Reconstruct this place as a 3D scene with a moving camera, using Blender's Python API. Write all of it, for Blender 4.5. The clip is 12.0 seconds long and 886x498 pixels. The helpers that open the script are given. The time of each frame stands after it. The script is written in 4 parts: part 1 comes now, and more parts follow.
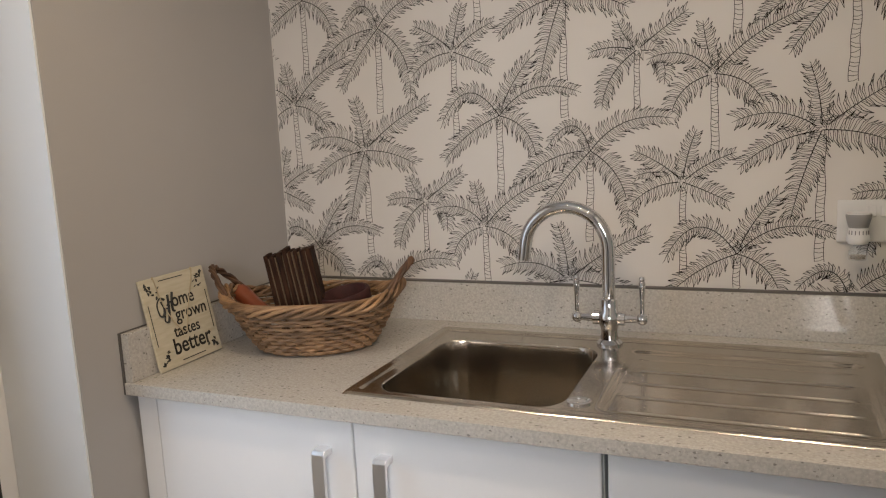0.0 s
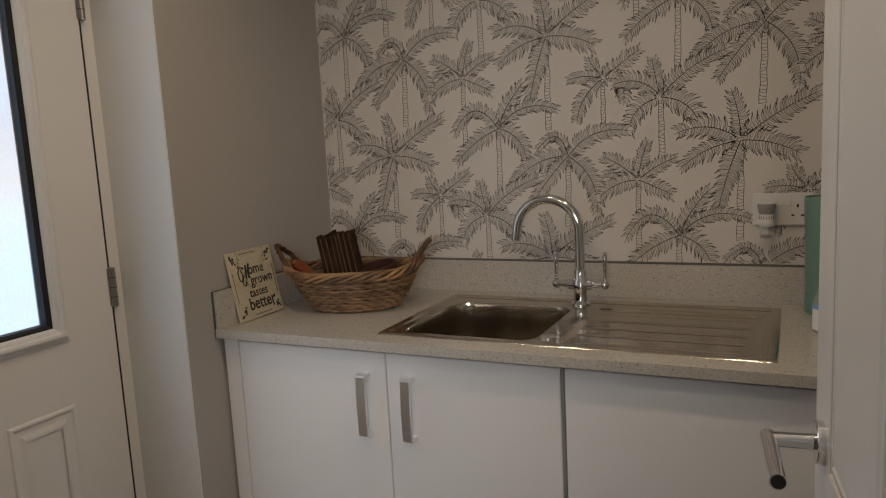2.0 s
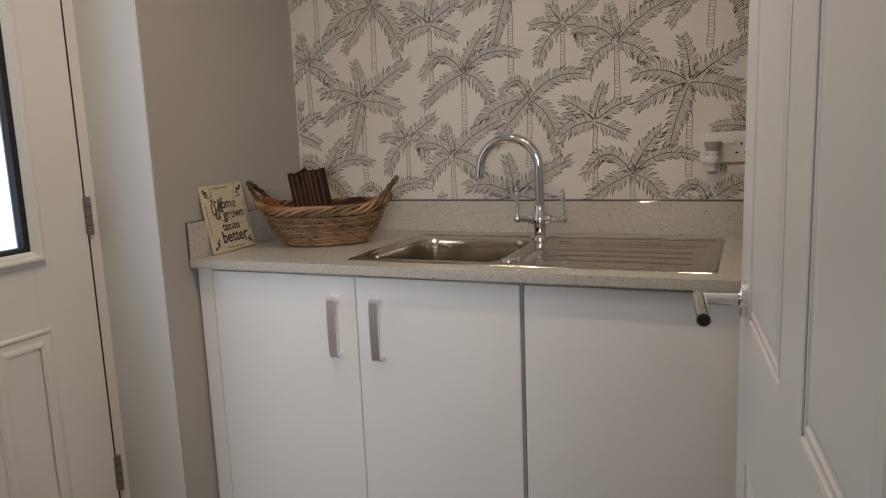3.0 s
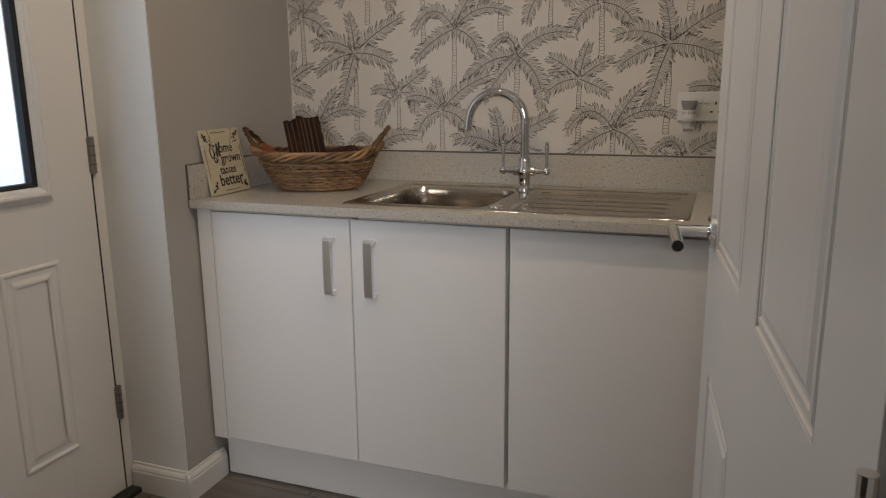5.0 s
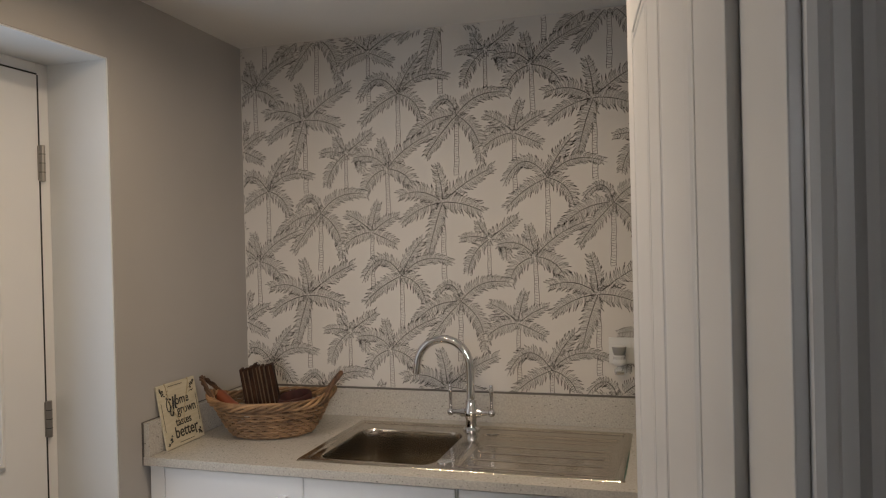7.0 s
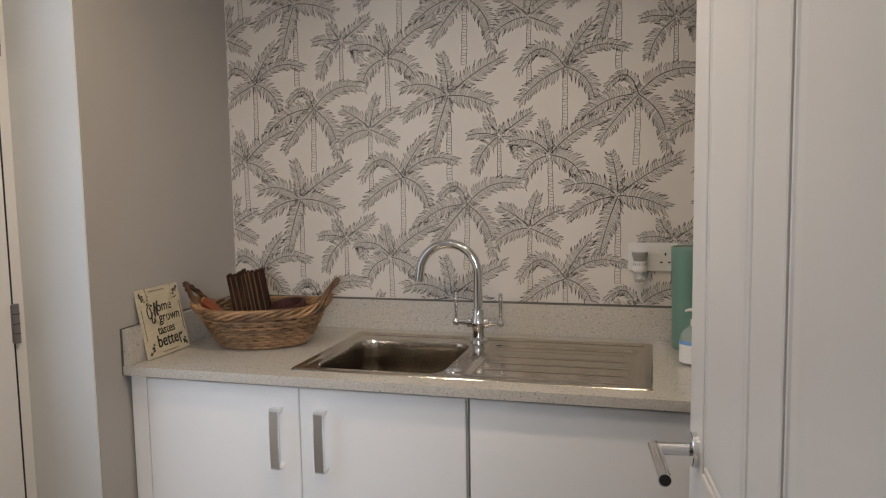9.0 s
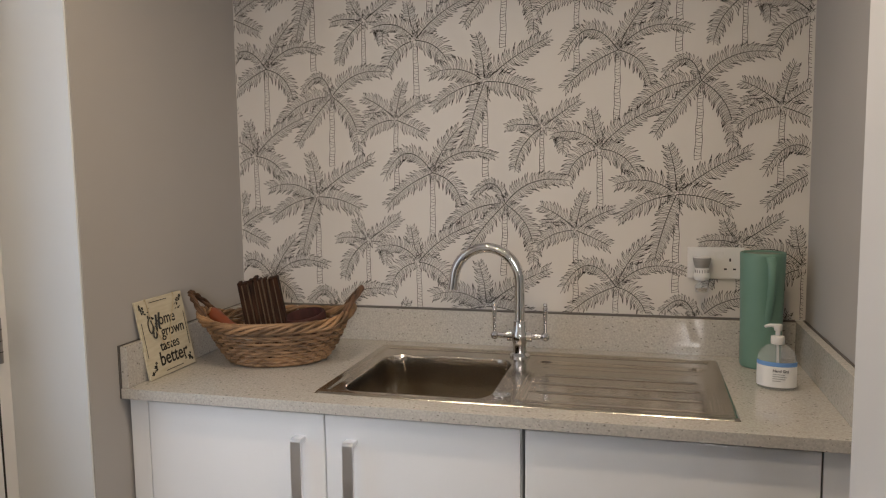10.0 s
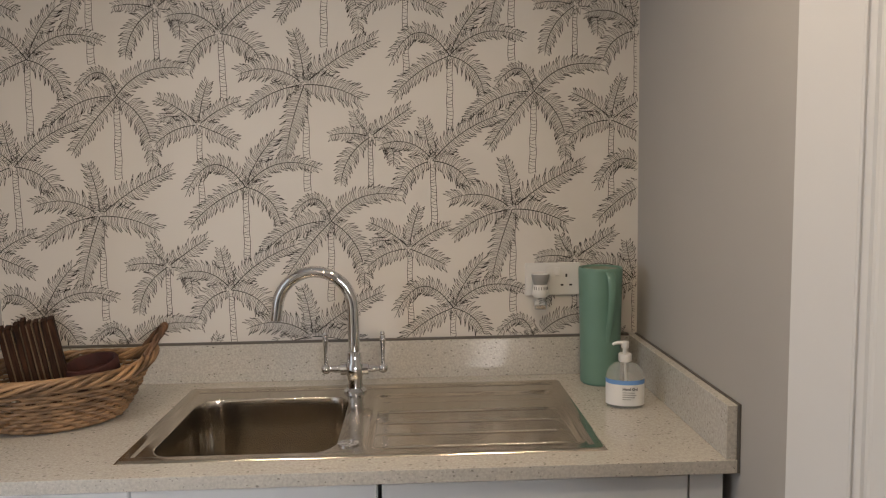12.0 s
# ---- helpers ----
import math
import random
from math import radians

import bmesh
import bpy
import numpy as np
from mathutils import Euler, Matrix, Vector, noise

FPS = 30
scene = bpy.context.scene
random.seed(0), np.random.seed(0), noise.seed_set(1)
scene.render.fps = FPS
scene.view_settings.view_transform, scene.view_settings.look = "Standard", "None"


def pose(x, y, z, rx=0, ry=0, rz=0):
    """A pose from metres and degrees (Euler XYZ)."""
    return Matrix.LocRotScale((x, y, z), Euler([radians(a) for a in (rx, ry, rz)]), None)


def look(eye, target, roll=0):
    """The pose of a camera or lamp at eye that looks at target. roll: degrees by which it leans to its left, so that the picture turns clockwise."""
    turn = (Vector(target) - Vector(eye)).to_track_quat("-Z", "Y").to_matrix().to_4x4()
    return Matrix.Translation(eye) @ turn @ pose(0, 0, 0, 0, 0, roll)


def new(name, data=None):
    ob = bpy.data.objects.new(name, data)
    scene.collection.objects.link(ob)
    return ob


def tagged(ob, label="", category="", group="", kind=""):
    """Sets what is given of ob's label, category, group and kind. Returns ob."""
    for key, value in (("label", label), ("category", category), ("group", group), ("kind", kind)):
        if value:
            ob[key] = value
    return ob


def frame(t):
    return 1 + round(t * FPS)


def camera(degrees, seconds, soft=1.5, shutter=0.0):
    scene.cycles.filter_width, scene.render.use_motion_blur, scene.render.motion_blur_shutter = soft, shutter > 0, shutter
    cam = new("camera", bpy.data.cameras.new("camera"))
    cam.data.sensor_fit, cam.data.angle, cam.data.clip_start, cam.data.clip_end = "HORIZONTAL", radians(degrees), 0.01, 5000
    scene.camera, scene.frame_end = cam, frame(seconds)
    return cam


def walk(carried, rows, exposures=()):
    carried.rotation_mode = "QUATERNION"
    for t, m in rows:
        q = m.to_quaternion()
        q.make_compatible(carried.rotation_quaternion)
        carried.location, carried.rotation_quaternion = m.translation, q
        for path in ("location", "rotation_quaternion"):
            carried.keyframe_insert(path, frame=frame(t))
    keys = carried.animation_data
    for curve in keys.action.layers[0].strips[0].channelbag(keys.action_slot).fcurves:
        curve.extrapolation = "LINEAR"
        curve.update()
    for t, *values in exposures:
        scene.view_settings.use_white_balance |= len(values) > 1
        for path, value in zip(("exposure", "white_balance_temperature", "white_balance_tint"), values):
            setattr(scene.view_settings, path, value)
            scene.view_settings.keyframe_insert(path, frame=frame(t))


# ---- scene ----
cam = camera(62.2, 12.0, soft=1.2)
PATH = [
    (0, (1.19, -1.696, 1.38), (0.394, 0.115, 1.084), -2.9),
    (0.5, (1.246, -1.837, 1.394), (0.298, -0.1, 1.101), -3.9),
    (1, (1.304, -1.949, 1.416), (0.343, -0.219, 1.127), -4.0),
    (1.5, (1.383, -2.053, 1.398), (0.472, -0.296, 1.112), -3.1),
    (2, (1.425, -2.139, 1.39), (0.569, -0.354, 1.108), -3.0),
    (2.5, (1.435, -2.199, 1.332), (0.676, -0.373, 1.03), -2.5),
    (3, (1.464, -2.255, 1.26), (0.698, -0.437, 0.934), -2.3),
    (3.5, (1.455, -2.274, 1.168), (0.666, -0.48, 0.765), -1.5),
    (3.7, (1.451, -2.275, 1.136), (0.666, -0.488, 0.7), -1.1),
    (5.3, (1.467, -2.413, 1.3), (0.803, -0.572, 0.89), -0.9),
    (5.5, (1.465, -2.425, 1.355), (0.818, -0.561, 1.028), -0.8),
    (6, (1.469, -2.45, 1.461), (0.85, -0.563, 1.221), -0.9),
    (6.5, (1.482, -2.473, 1.52), (0.897, -0.566, 1.367), -1.0),
    (7, (1.511, -2.485, 1.538), (0.936, -0.57, 1.525), -1.4),
    (7.5, (1.502, -2.491, 1.482), (0.946, -0.57, 1.428), -1.3),
    (7.7, (1.508, -2.481, 1.437), (0.95, -0.564, 1.323), -1.0),
    (9.3, (1.337, -2.259, 1.414), (0.808, -0.34, 1.221), -0.8),
    (9.5, (1.296, -2.225, 1.413), (0.78, -0.303, 1.215), -0.8),
    (10, (1.201, -2.106, 1.421), (0.687, -0.184, 1.221), -0.8),
    (10.5, (1.088, -1.996, 1.449), (0.67, -0.05, 1.258), -1.2),
    (11, (1.028, -1.936, 1.459), (0.794, 0.042, 1.273), -1.3),
    (11.5, (1.031, -1.917, 1.452), (1.014, 0.074, 1.267), -1.0),
    (12, (1.046, -1.918, 1.44), (1.119, 0.072, 1.251), -0.9),
]
# the camera's own brightening and tinting on the way: seconds, stops, kelvin, tint
EXPOSURES = [(0, 0.19, 5980, 11), (0.5, 0.03, 6070, 11), (1, -0.59, 6530, 11), (1.5, -0.80, 6560, 11), (2, -0.73, 6340, 11), (2.5, -0.26, 5960, 11),
             (3, -0.21, 6090, 11), (3.5, -0.68, 6180, 11), (5.5, -0.39, 6110, 11), (6, -0.44, 6010, 11), (6.5, -0.49, 5980, 11), (7, -0.22, 6240, 11),
             (7.5, -0.26, 6080, 11), (9.5, 0.07, 5930, 11), (10, 0.06, 6050, 11), (10.5, 0.03, 6040, 11), (11, 0.06, 6170, 11), (12, 0.11, 6180, 11)]
walk(cam, [(t, look(eye, target, roll)) for t, eye, target, roll in PATH], EXPOSURES)


# ---- world and light ----
world = bpy.data.worlds.new("sky")
scene.world = world
world.use_nodes = True
wn = world.node_tree.nodes
sky = wn.new("ShaderNodeTexSky")
sky.sky_type, sky.sun_disc, sky.sun_elevation, sky.sun_rotation = "NISHITA", False, radians(40), radians(250)
world.node_tree.links.new(sky.outputs[0], wn["Background"].inputs[0])
wn["Background"].inputs[1].default_value = 0.08


def lamp(name, kind, place, target, power, colour, size, spread=180):
    data = bpy.data.lights.new(name, kind)
    data.energy, data.color = power, colour
    if kind == "AREA":
        data.shape, data.size, data.spread = "DISK", size, radians(spread)
    ob = new(name, data)
    ob.matrix_world = look(place, target)
    return ob


WARM = (1.0, 0.765, 0.51)
CEILING = 2.305
# the third, nearest the doorway, is added to fill the cabinet fronts
DOWNLIGHTS_AND_FILL = [(0.55, -1.06), (1.3, -1.06), (0.92, -1.58)]
for dx, dy in DOWNLIGHTS_AND_FILL:
    lamp("downlight_lamp", "AREA", (dx, dy, CEILING - 0.012), (dx, dy, 0), 4.8, WARM, 0.07, 168)
# unseen fill lamp, added in the hall to brighten the cabinet fronts
hall = lamp("hall_window_light", "AREA", (1.98, -4.56, 1.4), (1.0, -1.2, 0.75), 13.0, (1.0, 0.965, 0.94), 0.8, 60)
pane_light = lamp("outside_pane_light", "AREA", (-0.245, -1.206, 1.426), (1, -1.206, 1.426), 3.6, (0.6, 0.8, 1.0), 0.4)
pane_light.data.shape, pane_light.data.size, pane_light.data.size_y = "RECTANGLE", 0.46, 0.85
hall.data.shape, hall.data.size, hall.data.size_y = "RECTANGLE", 1.0, 1.2


# ---- materials ----
def material(name, colour, rough=0.5, metal=0.0, **more):
    m = bpy.data.materials.new(name)
    m.use_nodes = True
    b = m.node_tree.nodes["Principled BSDF"]
    b.inputs["Base Color"].default_value = (*colour, 1)
    b.inputs["Roughness"].default_value = rough
    b.inputs["Metallic"].default_value = metal
    for key, value in more.items():
        b.inputs[key.replace("_", " ")].default_value = value
    return m


def tex(m, kind, scale, stretch=(1, 1, 1), **settings):
    """A texture in object space; returns its node."""
    nt = m.node_tree
    co = nt.nodes.new("ShaderNodeTexCoord")
    mp = nt.nodes.new("ShaderNodeMapping")
    mp.inputs["Scale"].default_value = stretch
    nt.links.new(co.outputs["Object"], mp.inputs[0])
    t = nt.nodes.new(kind)
    t.inputs["Scale"].default_value = scale
    for key, value in settings.items():
        t.inputs[key.replace("_", " ")].default_value = value
    nt.links.new(mp.outputs[0], t.inputs["Vector"])
    return t


def ramp(m, socket, *stops):
    r = m.node_tree.nodes.new("ShaderNodeValToRGB")
    e = r.color_ramp.elements
    while len(e) < len(stops):
        e.new(0.5)
    for el, (p, c) in zip(e, stops):
        el.position, el.color = p, (*c, 1)
    m.node_tree.links.new(socket, r.inputs[0])
    return r.outputs[0]


def mix(m, factor, a, b, how="MIX"):
    n = m.node_tree.nodes.new("ShaderNodeMix")
    n.data_type, n.blend_type = "RGBA", how
    for socket, value in ((n.inputs[0], factor), (n.inputs[6], a), (n.inputs[7], b)):
        if isinstance(value, bpy.types.NodeSocket):
            m.node_tree.links.new(value, socket)
        elif isinstance(value, tuple):
            socket.default_value = (*value, 1)
        else:
            socket.default_value = value
    return n.outputs[2]


def put(m, socket, name):
    m.node_tree.links.new(socket, m.node_tree.nodes["Principled BSDF"].inputs[name])


def relief(m, socket, strength, distance):
    b = m.node_tree.nodes.new("ShaderNodeBump")
    b.inputs["Strength"].default_value, b.inputs["Distance"].default_value = strength, distance
    m.node_tree.links.new(socket, b.inputs["Height"])
    put(m, b.outputs[0], "Normal")


def painted(name, colour, rough, grain=260, bump=0.12, wear=0.05):
    """Paint with roller stipple and faint unevenness."""
    m = material(name, colour, rough)
    big = tex(m, "ShaderNodeTexNoise", 2.3, Detail=4.0)
    dark = tuple(c * (1 - wear) for c in colour)
    put(m, ramp(m, big.outputs[0], (0.3, dark), (0.7, colour)), "Base Color")
    fine = tex(m, "ShaderNodeTexNoise", grain, Detail=3.0)
    relief(m, fine.outputs[0], bump, 0.001)
    return m


WALL = painted("wall_paint", (0.42, 0.4, 0.375), 0.75)
CEIL = painted("ceiling_paint", (0.78, 0.76, 0.73), 0.85)
REVEAL = painted("reveal_paint", (0.78, 0.79, 0.79), 0.6)
TRIM = painted("satin_white_trim", (0.74, 0.73, 0.71), 0.32, 120, 0.05)
DOORWHITE = painted("white_door_paint", (0.66, 0.65, 0.635), 0.34, 140, 0.06)
UPVC = painted("composite_door_white", (0.82, 0.815, 0.81), 0.4, 300, 0.08)

PAPER = painted("wallpaper_ground", (0.64, 0.603, 0.555), 0.62, 420, 0.1, 0.04)
SEAL = material("grey_sealant", (0.1, 0.09, 0.08), 0.6)
INK = material("wallpaper_ink", (0.014, 0.0095, 0.0065), 0.85, 0.0, Specular_IOR_Level=0.1)

QUARTZ = material("speckled_quartz", (0.6, 0.57, 0.5), 0.08)
q1 = tex(QUARTZ, "ShaderNodeTexVoronoi", 260, (0.8, 1.3, 1.3), Randomness=1.0)
q2 = tex(QUARTZ, "ShaderNodeTexVoronoi", 620, Randomness=1.0)
q3 = tex(QUARTZ, "ShaderNodeTexNoise", 190, Detail=4.0)
q4 = tex(QUARTZ, "ShaderNodeTexNoise", 5, Detail=3.0)
base = ramp(QUARTZ, q3.outputs[0], (0.3, (0.4, 0.38, 0.345)), (0.55, (0.5, 0.475, 0.43)), (0.75, (0.57, 0.545, 0.495)))
base = mix(QUARTZ, ramp(QUARTZ, q4.outputs[0], (0.35, (0, 0, 0)), (0.7, (0.25, 0.25, 0.25))), base, (0.46, 0.42, 0.37))
base = mix(QUARTZ, ramp(QUARTZ, q1.outputs["Color"], (0.88, (0, 0, 0)), (0.91, (0.85, 0.85, 0.85))), base, (0.19, 0.175, 0.16))
base = mix(QUARTZ, ramp(QUARTZ, q2.outputs["Color"], (0.84, (0, 0, 0)), (0.87, (0.35, 0.35, 0.35))), base, (0.76, 0.72, 0.64))
put(QUARTZ, base, "Base Color")

GLOSS = material("gloss_white_lacquer", (0.83, 0.825, 0.82), 0.1, 0.0, Coat_Weight=0.4, Coat_Roughness=0.04)
gl = tex(GLOSS, "ShaderNodeTexNoise", 3.5, Detail=2.0)
relief(GLOSS, gl.outputs[0], 0.05, 0.004)
CARCASS = material("white_melamine", (0.7, 0.69, 0.67), 0.35)
DARKGAP = material("dark_gap", (0.02, 0.02, 0.02), 0.8)
CHROME = material("polished_chrome", (0.78, 0.78, 0.79), 0.07, 1.0)
HANDLE = material("bright_chrome_handle", (0.9, 0.9, 0.91), 0.3, 1.0)
SATIN = material("satin_nickel", (0.62, 0.6, 0.58), 0.28, 1.0)
STEEL = material("brushed_steel", (0.57, 0.515, 0.44), 0.22, 1.0, Anisotropic=0.5)
sb = tex(STEEL, "ShaderNodeTexNoise", 60, (0.6, 40, 40), Detail=3.0)
put(STEEL, ramp(STEEL, sb.outputs[0], (0.3, (0.12, 0.12, 0.12)), (0.7, (0.21, 0.21, 0.21))), "Roughness")
relief(STEEL, sb.outputs[0], 0.02, 0.0002)
HINGE = material("dull_steel_hinge", (0.34, 0.32, 0.3), 0.35, 1.0)
# rubber of the glazing gasket, also the black for shade in the door gaps
RUBBER_AND_GAP_SHADE = material("black_gasket_and_gap_shade", (0.012, 0.012, 0.012), 0.6)
WHITEPLASTIC = material("white_plastic", (0.68, 0.67, 0.65), 0.3)
GREYPLASTIC = material("grey_plastic", (0.26, 0.25, 0.24), 0.45)
GREEN = material("sage_green_plastic", (0.2, 0.33, 0.26), 0.42)
gn = tex(GREEN, "ShaderNodeTexNoise", 7, Detail=3.0)
put(GREEN, ramp(GREEN, gn.outputs[0], (0.3, (0.135, 0.25, 0.2)), (0.7, (0.16, 0.28, 0.225))), "Base Color")
CLEAR = material("clear_plastic", (0.8, 0.82, 0.82), 0.05, 0.0, Alpha=0.2)
LABELWHITE = material("white_label", (0.78, 0.78, 0.77), 0.5)
LABELBLUE = material("blue_label_band", (0.16, 0.33, 0.68), 0.5)
PRINT = material("grey_print", (0.12, 0.12, 0.13), 0.6)
BLACK = material("black_paint", (0.012, 0.011, 0.01), 0.5)
SIGN = material("cream_painted_wood", (0.6, 0.54, 0.4), 0.55)
sn = tex(SIGN, "ShaderNodeTexNoise", 18, (1, 6, 1), Detail=4.0)
put(SIGN, ramp(SIGN, sn.outputs[0], (0.3, (0.47, 0.415, 0.29)), (0.7, (0.57, 0.515, 0.385))), "Base Color")
TWINE = material("jute_twine", (0.45, 0.37, 0.24), 0.9)


def wicker(name, a, b):
    m = material(name, a, 0.55)
    along = tex(m, "ShaderNodeTexNoise", 24, Detail=5.0)
    info = m.node_tree.nodes.new("ShaderNodeObjectInfo")
    put(m, mix(m, 0.5, ramp(m, info.outputs["Random"], (0.0, a), (1.0, b)),
               ramp(m, along.outputs[0], (0.33, a), (0.67, b))), "Base Color")
    fine = tex(m, "ShaderNodeTexNoise", 300, Detail=2.0)
    relief(m, fine.outputs[0], 0.3, 0.001)
    return m


WICKER = wicker("peeled_willow", (0.026, 0.012, 0.005), (0.38, 0.22, 0.105))
HANDLEWICKER = wicker("dark_willow", (0.03, 0.013, 0.006), (0.15, 0.075, 0.035))
RUSSET = material("russet_leather", (0.19, 0.045, 0.014), 0.4)

TILE = material("grey_brown_floor_tile", (0.13, 0.115, 0.1), 0.38)
t1 = tex(TILE, "ShaderNodeTexNoise", 4, (1, 5, 1), Detail=6.0)
rnd = TILE.node_tree.nodes.new("ShaderNodeObjectInfo")
tc = ramp(TILE, t1.outputs[0], (0.3, (0.1, 0.085, 0.073)), (0.7, (0.19, 0.165, 0.145)))
put(TILE, mix(TILE, ramp(TILE, rnd.outputs["Random"], (0, (0, 0, 0)), (1, (0.3, 0.3, 0.3))), tc, (0.2, 0.18, 0.16)), "Base Color")
relief(TILE, t1.outputs[0], 0.15, 0.002)
GROUT = painted("pale_grout", (0.3, 0.27, 0.24), 0.85, 200, 0.3)

FROST = material("frosted_glass", (0.8, 0.74, 0.69), 0.32, 0.0, Transmission_Weight=1.0, IOR=1.15)
fz = tex(FROST, "ShaderNodeTexNoise", 260, Detail=3.0)
fb = tex(FROST, "ShaderNodeTexNoise", 4, Detail=2.0)
put(FROST, mix(FROST, ramp(FROST, fz.outputs[0], (0.35, (0, 0, 0)), (0.65, (0.6, 0.6, 0.6))), ramp(FROST, fb.outputs[0], (0.35, (0.6, 0.49, 0.42)), (0.65, (0.58, 0.56, 0.545))), (0.45, 0.42, 0.4)), "Base Color")
relief(FROST, fz.outputs[0], 0.5, 0.002)


# ---- building helpers ----
def obj(name, bm, mats, parent=None, label="", smooth=False):
    me = bpy.data.meshes.new(name)
    bm.normal_update()
    bm.to_mesh(me)
    bm.free()
    for m in mats if isinstance(mats, (list, tuple)) else [mats]:
        me.materials.append(m)
    if smooth:
        for p in me.polygons:
            p.use_smooth = True
        me.set_sharp_from_angle(angle=radians(40))
    ob = new(name, me)
    if parent:
        ob.parent = parent
    if label:
        ob["label"] = label
    return ob


def part(name, bm, mats, parent, label="", smooth=False):
    return obj(name, bm, mats, parent, label, smooth)


def empty(name, m=None):
    e = new(name)
    e.empty_display_size = 0.05
    if m is not None:
        e.matrix_world = m
    return e


def box(lo, hi, bevel=0.0, bm=None, segments=2):
    """A box between two corners, its edges rounded by bevel."""
    b = bmesh.new()
    bmesh.ops.create_cube(b, size=1)
    size = [hi[i] - lo[i] for i in range(3)]
    mid = [(hi[i] + lo[i]) / 2 for i in range(3)]
    bmesh.ops.transform(b, matrix=Matrix.Translation(mid) @ Matrix.Diagonal((*size, 1)), verts=b.verts)
    if bevel:
        bmesh.ops.bevel(b, geom=b.edges[:], offset=bevel, segments=segments, profile=0.5, affect="EDGES")
    return joined(bm, b)


def joined(bm, b):
    if bm is None:
        return b
    me = bpy.data.meshes.new("tmp")
    b.to_mesh(me)
    b.free()
    bm.from_mesh(me)
    bpy.data.meshes.remove(me)
    return bm


def prism(outline, lo, hi, axis="z", bm=None, bevel=0.0):
    """A solid with the given outline (pairs), from lo to hi along the axis."""
    b = bmesh.new()
    place = {"z": lambda u, v, w: (u, v, w), "y": lambda u, v, w: (u, w, v), "x": lambda u, v, w: (w, u, v)}[axis]
    low = [b.verts.new(place(u, v, lo)) for u, v in outline]
    top = [b.verts.new(place(u, v, hi)) for u, v in outline]
    n = len(outline)
    b.faces.new(low)
    b.faces.new(top)
    for i in range(n):
        b.faces.new((low[i], low[(i + 1) % n], top[(i + 1) % n], top[i]))
    bmesh.ops.recalc_face_normals(b, faces=b.faces)
    if bevel:
        bmesh.ops.bevel(b, geom=b.edges[:], offset=bevel, segments=2, profile=0.5, affect="EDGES")
    return joined(bm, b)


def tube(points, radius, sides=10, bm=None, closed=False, flat=1.0):
    """A round bar along points; radius may be a number or a function of 0..1."""
    b = bmesh.new()
    pts = [Vector(p) for p in points]
    n = len(pts)
    rings, side = [], None
    for i, p in enumerate(pts):
        a = pts[(i - 1) % n] if closed or i else p
        c = pts[(i + 1) % n] if closed or i < n - 1 else p
        t = (c - a).normalized()
        if side is None:
            side = t.orthogonal().normalized()
        side = (side - t * side.dot(t)).normalized()
        up = t.cross(side)
        r = radius(i / (n - 1)) if callable(radius) else radius
        rings.append([b.verts.new(p + (side * math.cos(k * math.tau / sides) + up * flat * math.sin(k * math.tau / sides)) * r) for k in range(sides)])
    for i in range(n if closed else n - 1):
        p, q = rings[i], rings[(i + 1) % n]
        for k in range(sides):
            b.faces.new((p[k], p[(k + 1) % sides], q[(k + 1) % sides], q[k]))
    if not closed:
        b.faces.new(rings[0])
        b.faces.new(rings[-1])
    bmesh.ops.recalc_face_normals(b, faces=b.faces)
    return joined(bm, b)


def lathe(profile, sides=32, centre=(0, 0, 0), squash=1.0, bm=None):
    """A turned body: pairs of radius and height."""
    b = bmesh.new()
    rings = [[b.verts.new((centre[0] + r * math.cos(k * math.tau / sides), centre[1] + r * squash * math.sin(k * math.tau / sides), centre[2] + z))
              for k in range(sides)] for r, z in profile]
    for p, q in zip(rings, rings[1:]):
        for k in range(sides):
            b.faces.new((p[k], p[(k + 1) % sides], q[(k + 1) % sides], q[k]))
    b.faces.new(rings[0])
    b.faces.new(rings[-1])
    bmesh.ops.recalc_face_normals(b, faces=b.faces)
    return joined(bm, b)


def structure(name, bm, mats, label, category, parent=None):
    return tagged(obj(name, bm, mats, parent), label, category, kind="structure")


# ---- room shell ----
WL, WLF, WR = -0.028, 0.0, 1.632          # side walls: west at the back, west at its free end, east
REV_Y, DOORX = -0.74, -0.21               # reveal of the outside door, and the door's plane
DW0, DW1 = -1.94, -2.16                   # the wall with the inner doorway
JAMB_L, JAMB_R = 0.70, 1.56               # clear opening of the inner doorway
BACK = -4.6
structure("wall_north", box((-0.35, 0.0, 0), (1.95, 0.2, CEILING)), WALL, "wall behind the worktop under palm wallpaper", "wall")
structure("wall_west", prism([(WL, 0), (WLF, REV_Y), (-0.35, REV_Y), (-0.35, 0)], 0, CEILING), WALL, "warm grey painted plaster wall beside the worktop", "wall")
REV_TOP, REV_END = 2.095, -1.70
structure("wall_west_above_door", box((-0.35, REV_END, REV_TOP), (0, REV_Y, CEILING)), WALL, "warm grey painted wall above the outside door", "wall")
structure("wall_west_south", box((-0.35, DW0, 0), (0, REV_END, CEILING)), WALL, "warm grey painted wall past the outside door", "wall")
structure("wall_east", box((WR, DW0, 0), (1.95, 0, CEILING)), WALL, "warm grey painted plaster wall at the drainer end", "wall")
structure("wall_south_1", box((-1.6, DW1, 0), (JAMB_L - 0.03, DW0, CEILING)), WALL, "warm grey wall beside the inner doorway", "wall")
structure("wall_south_2", box((JAMB_R + 0.03, DW1, 0), (3.0, DW0, CEILING)), WALL, "warm grey wall behind the opened inner door", "wall")
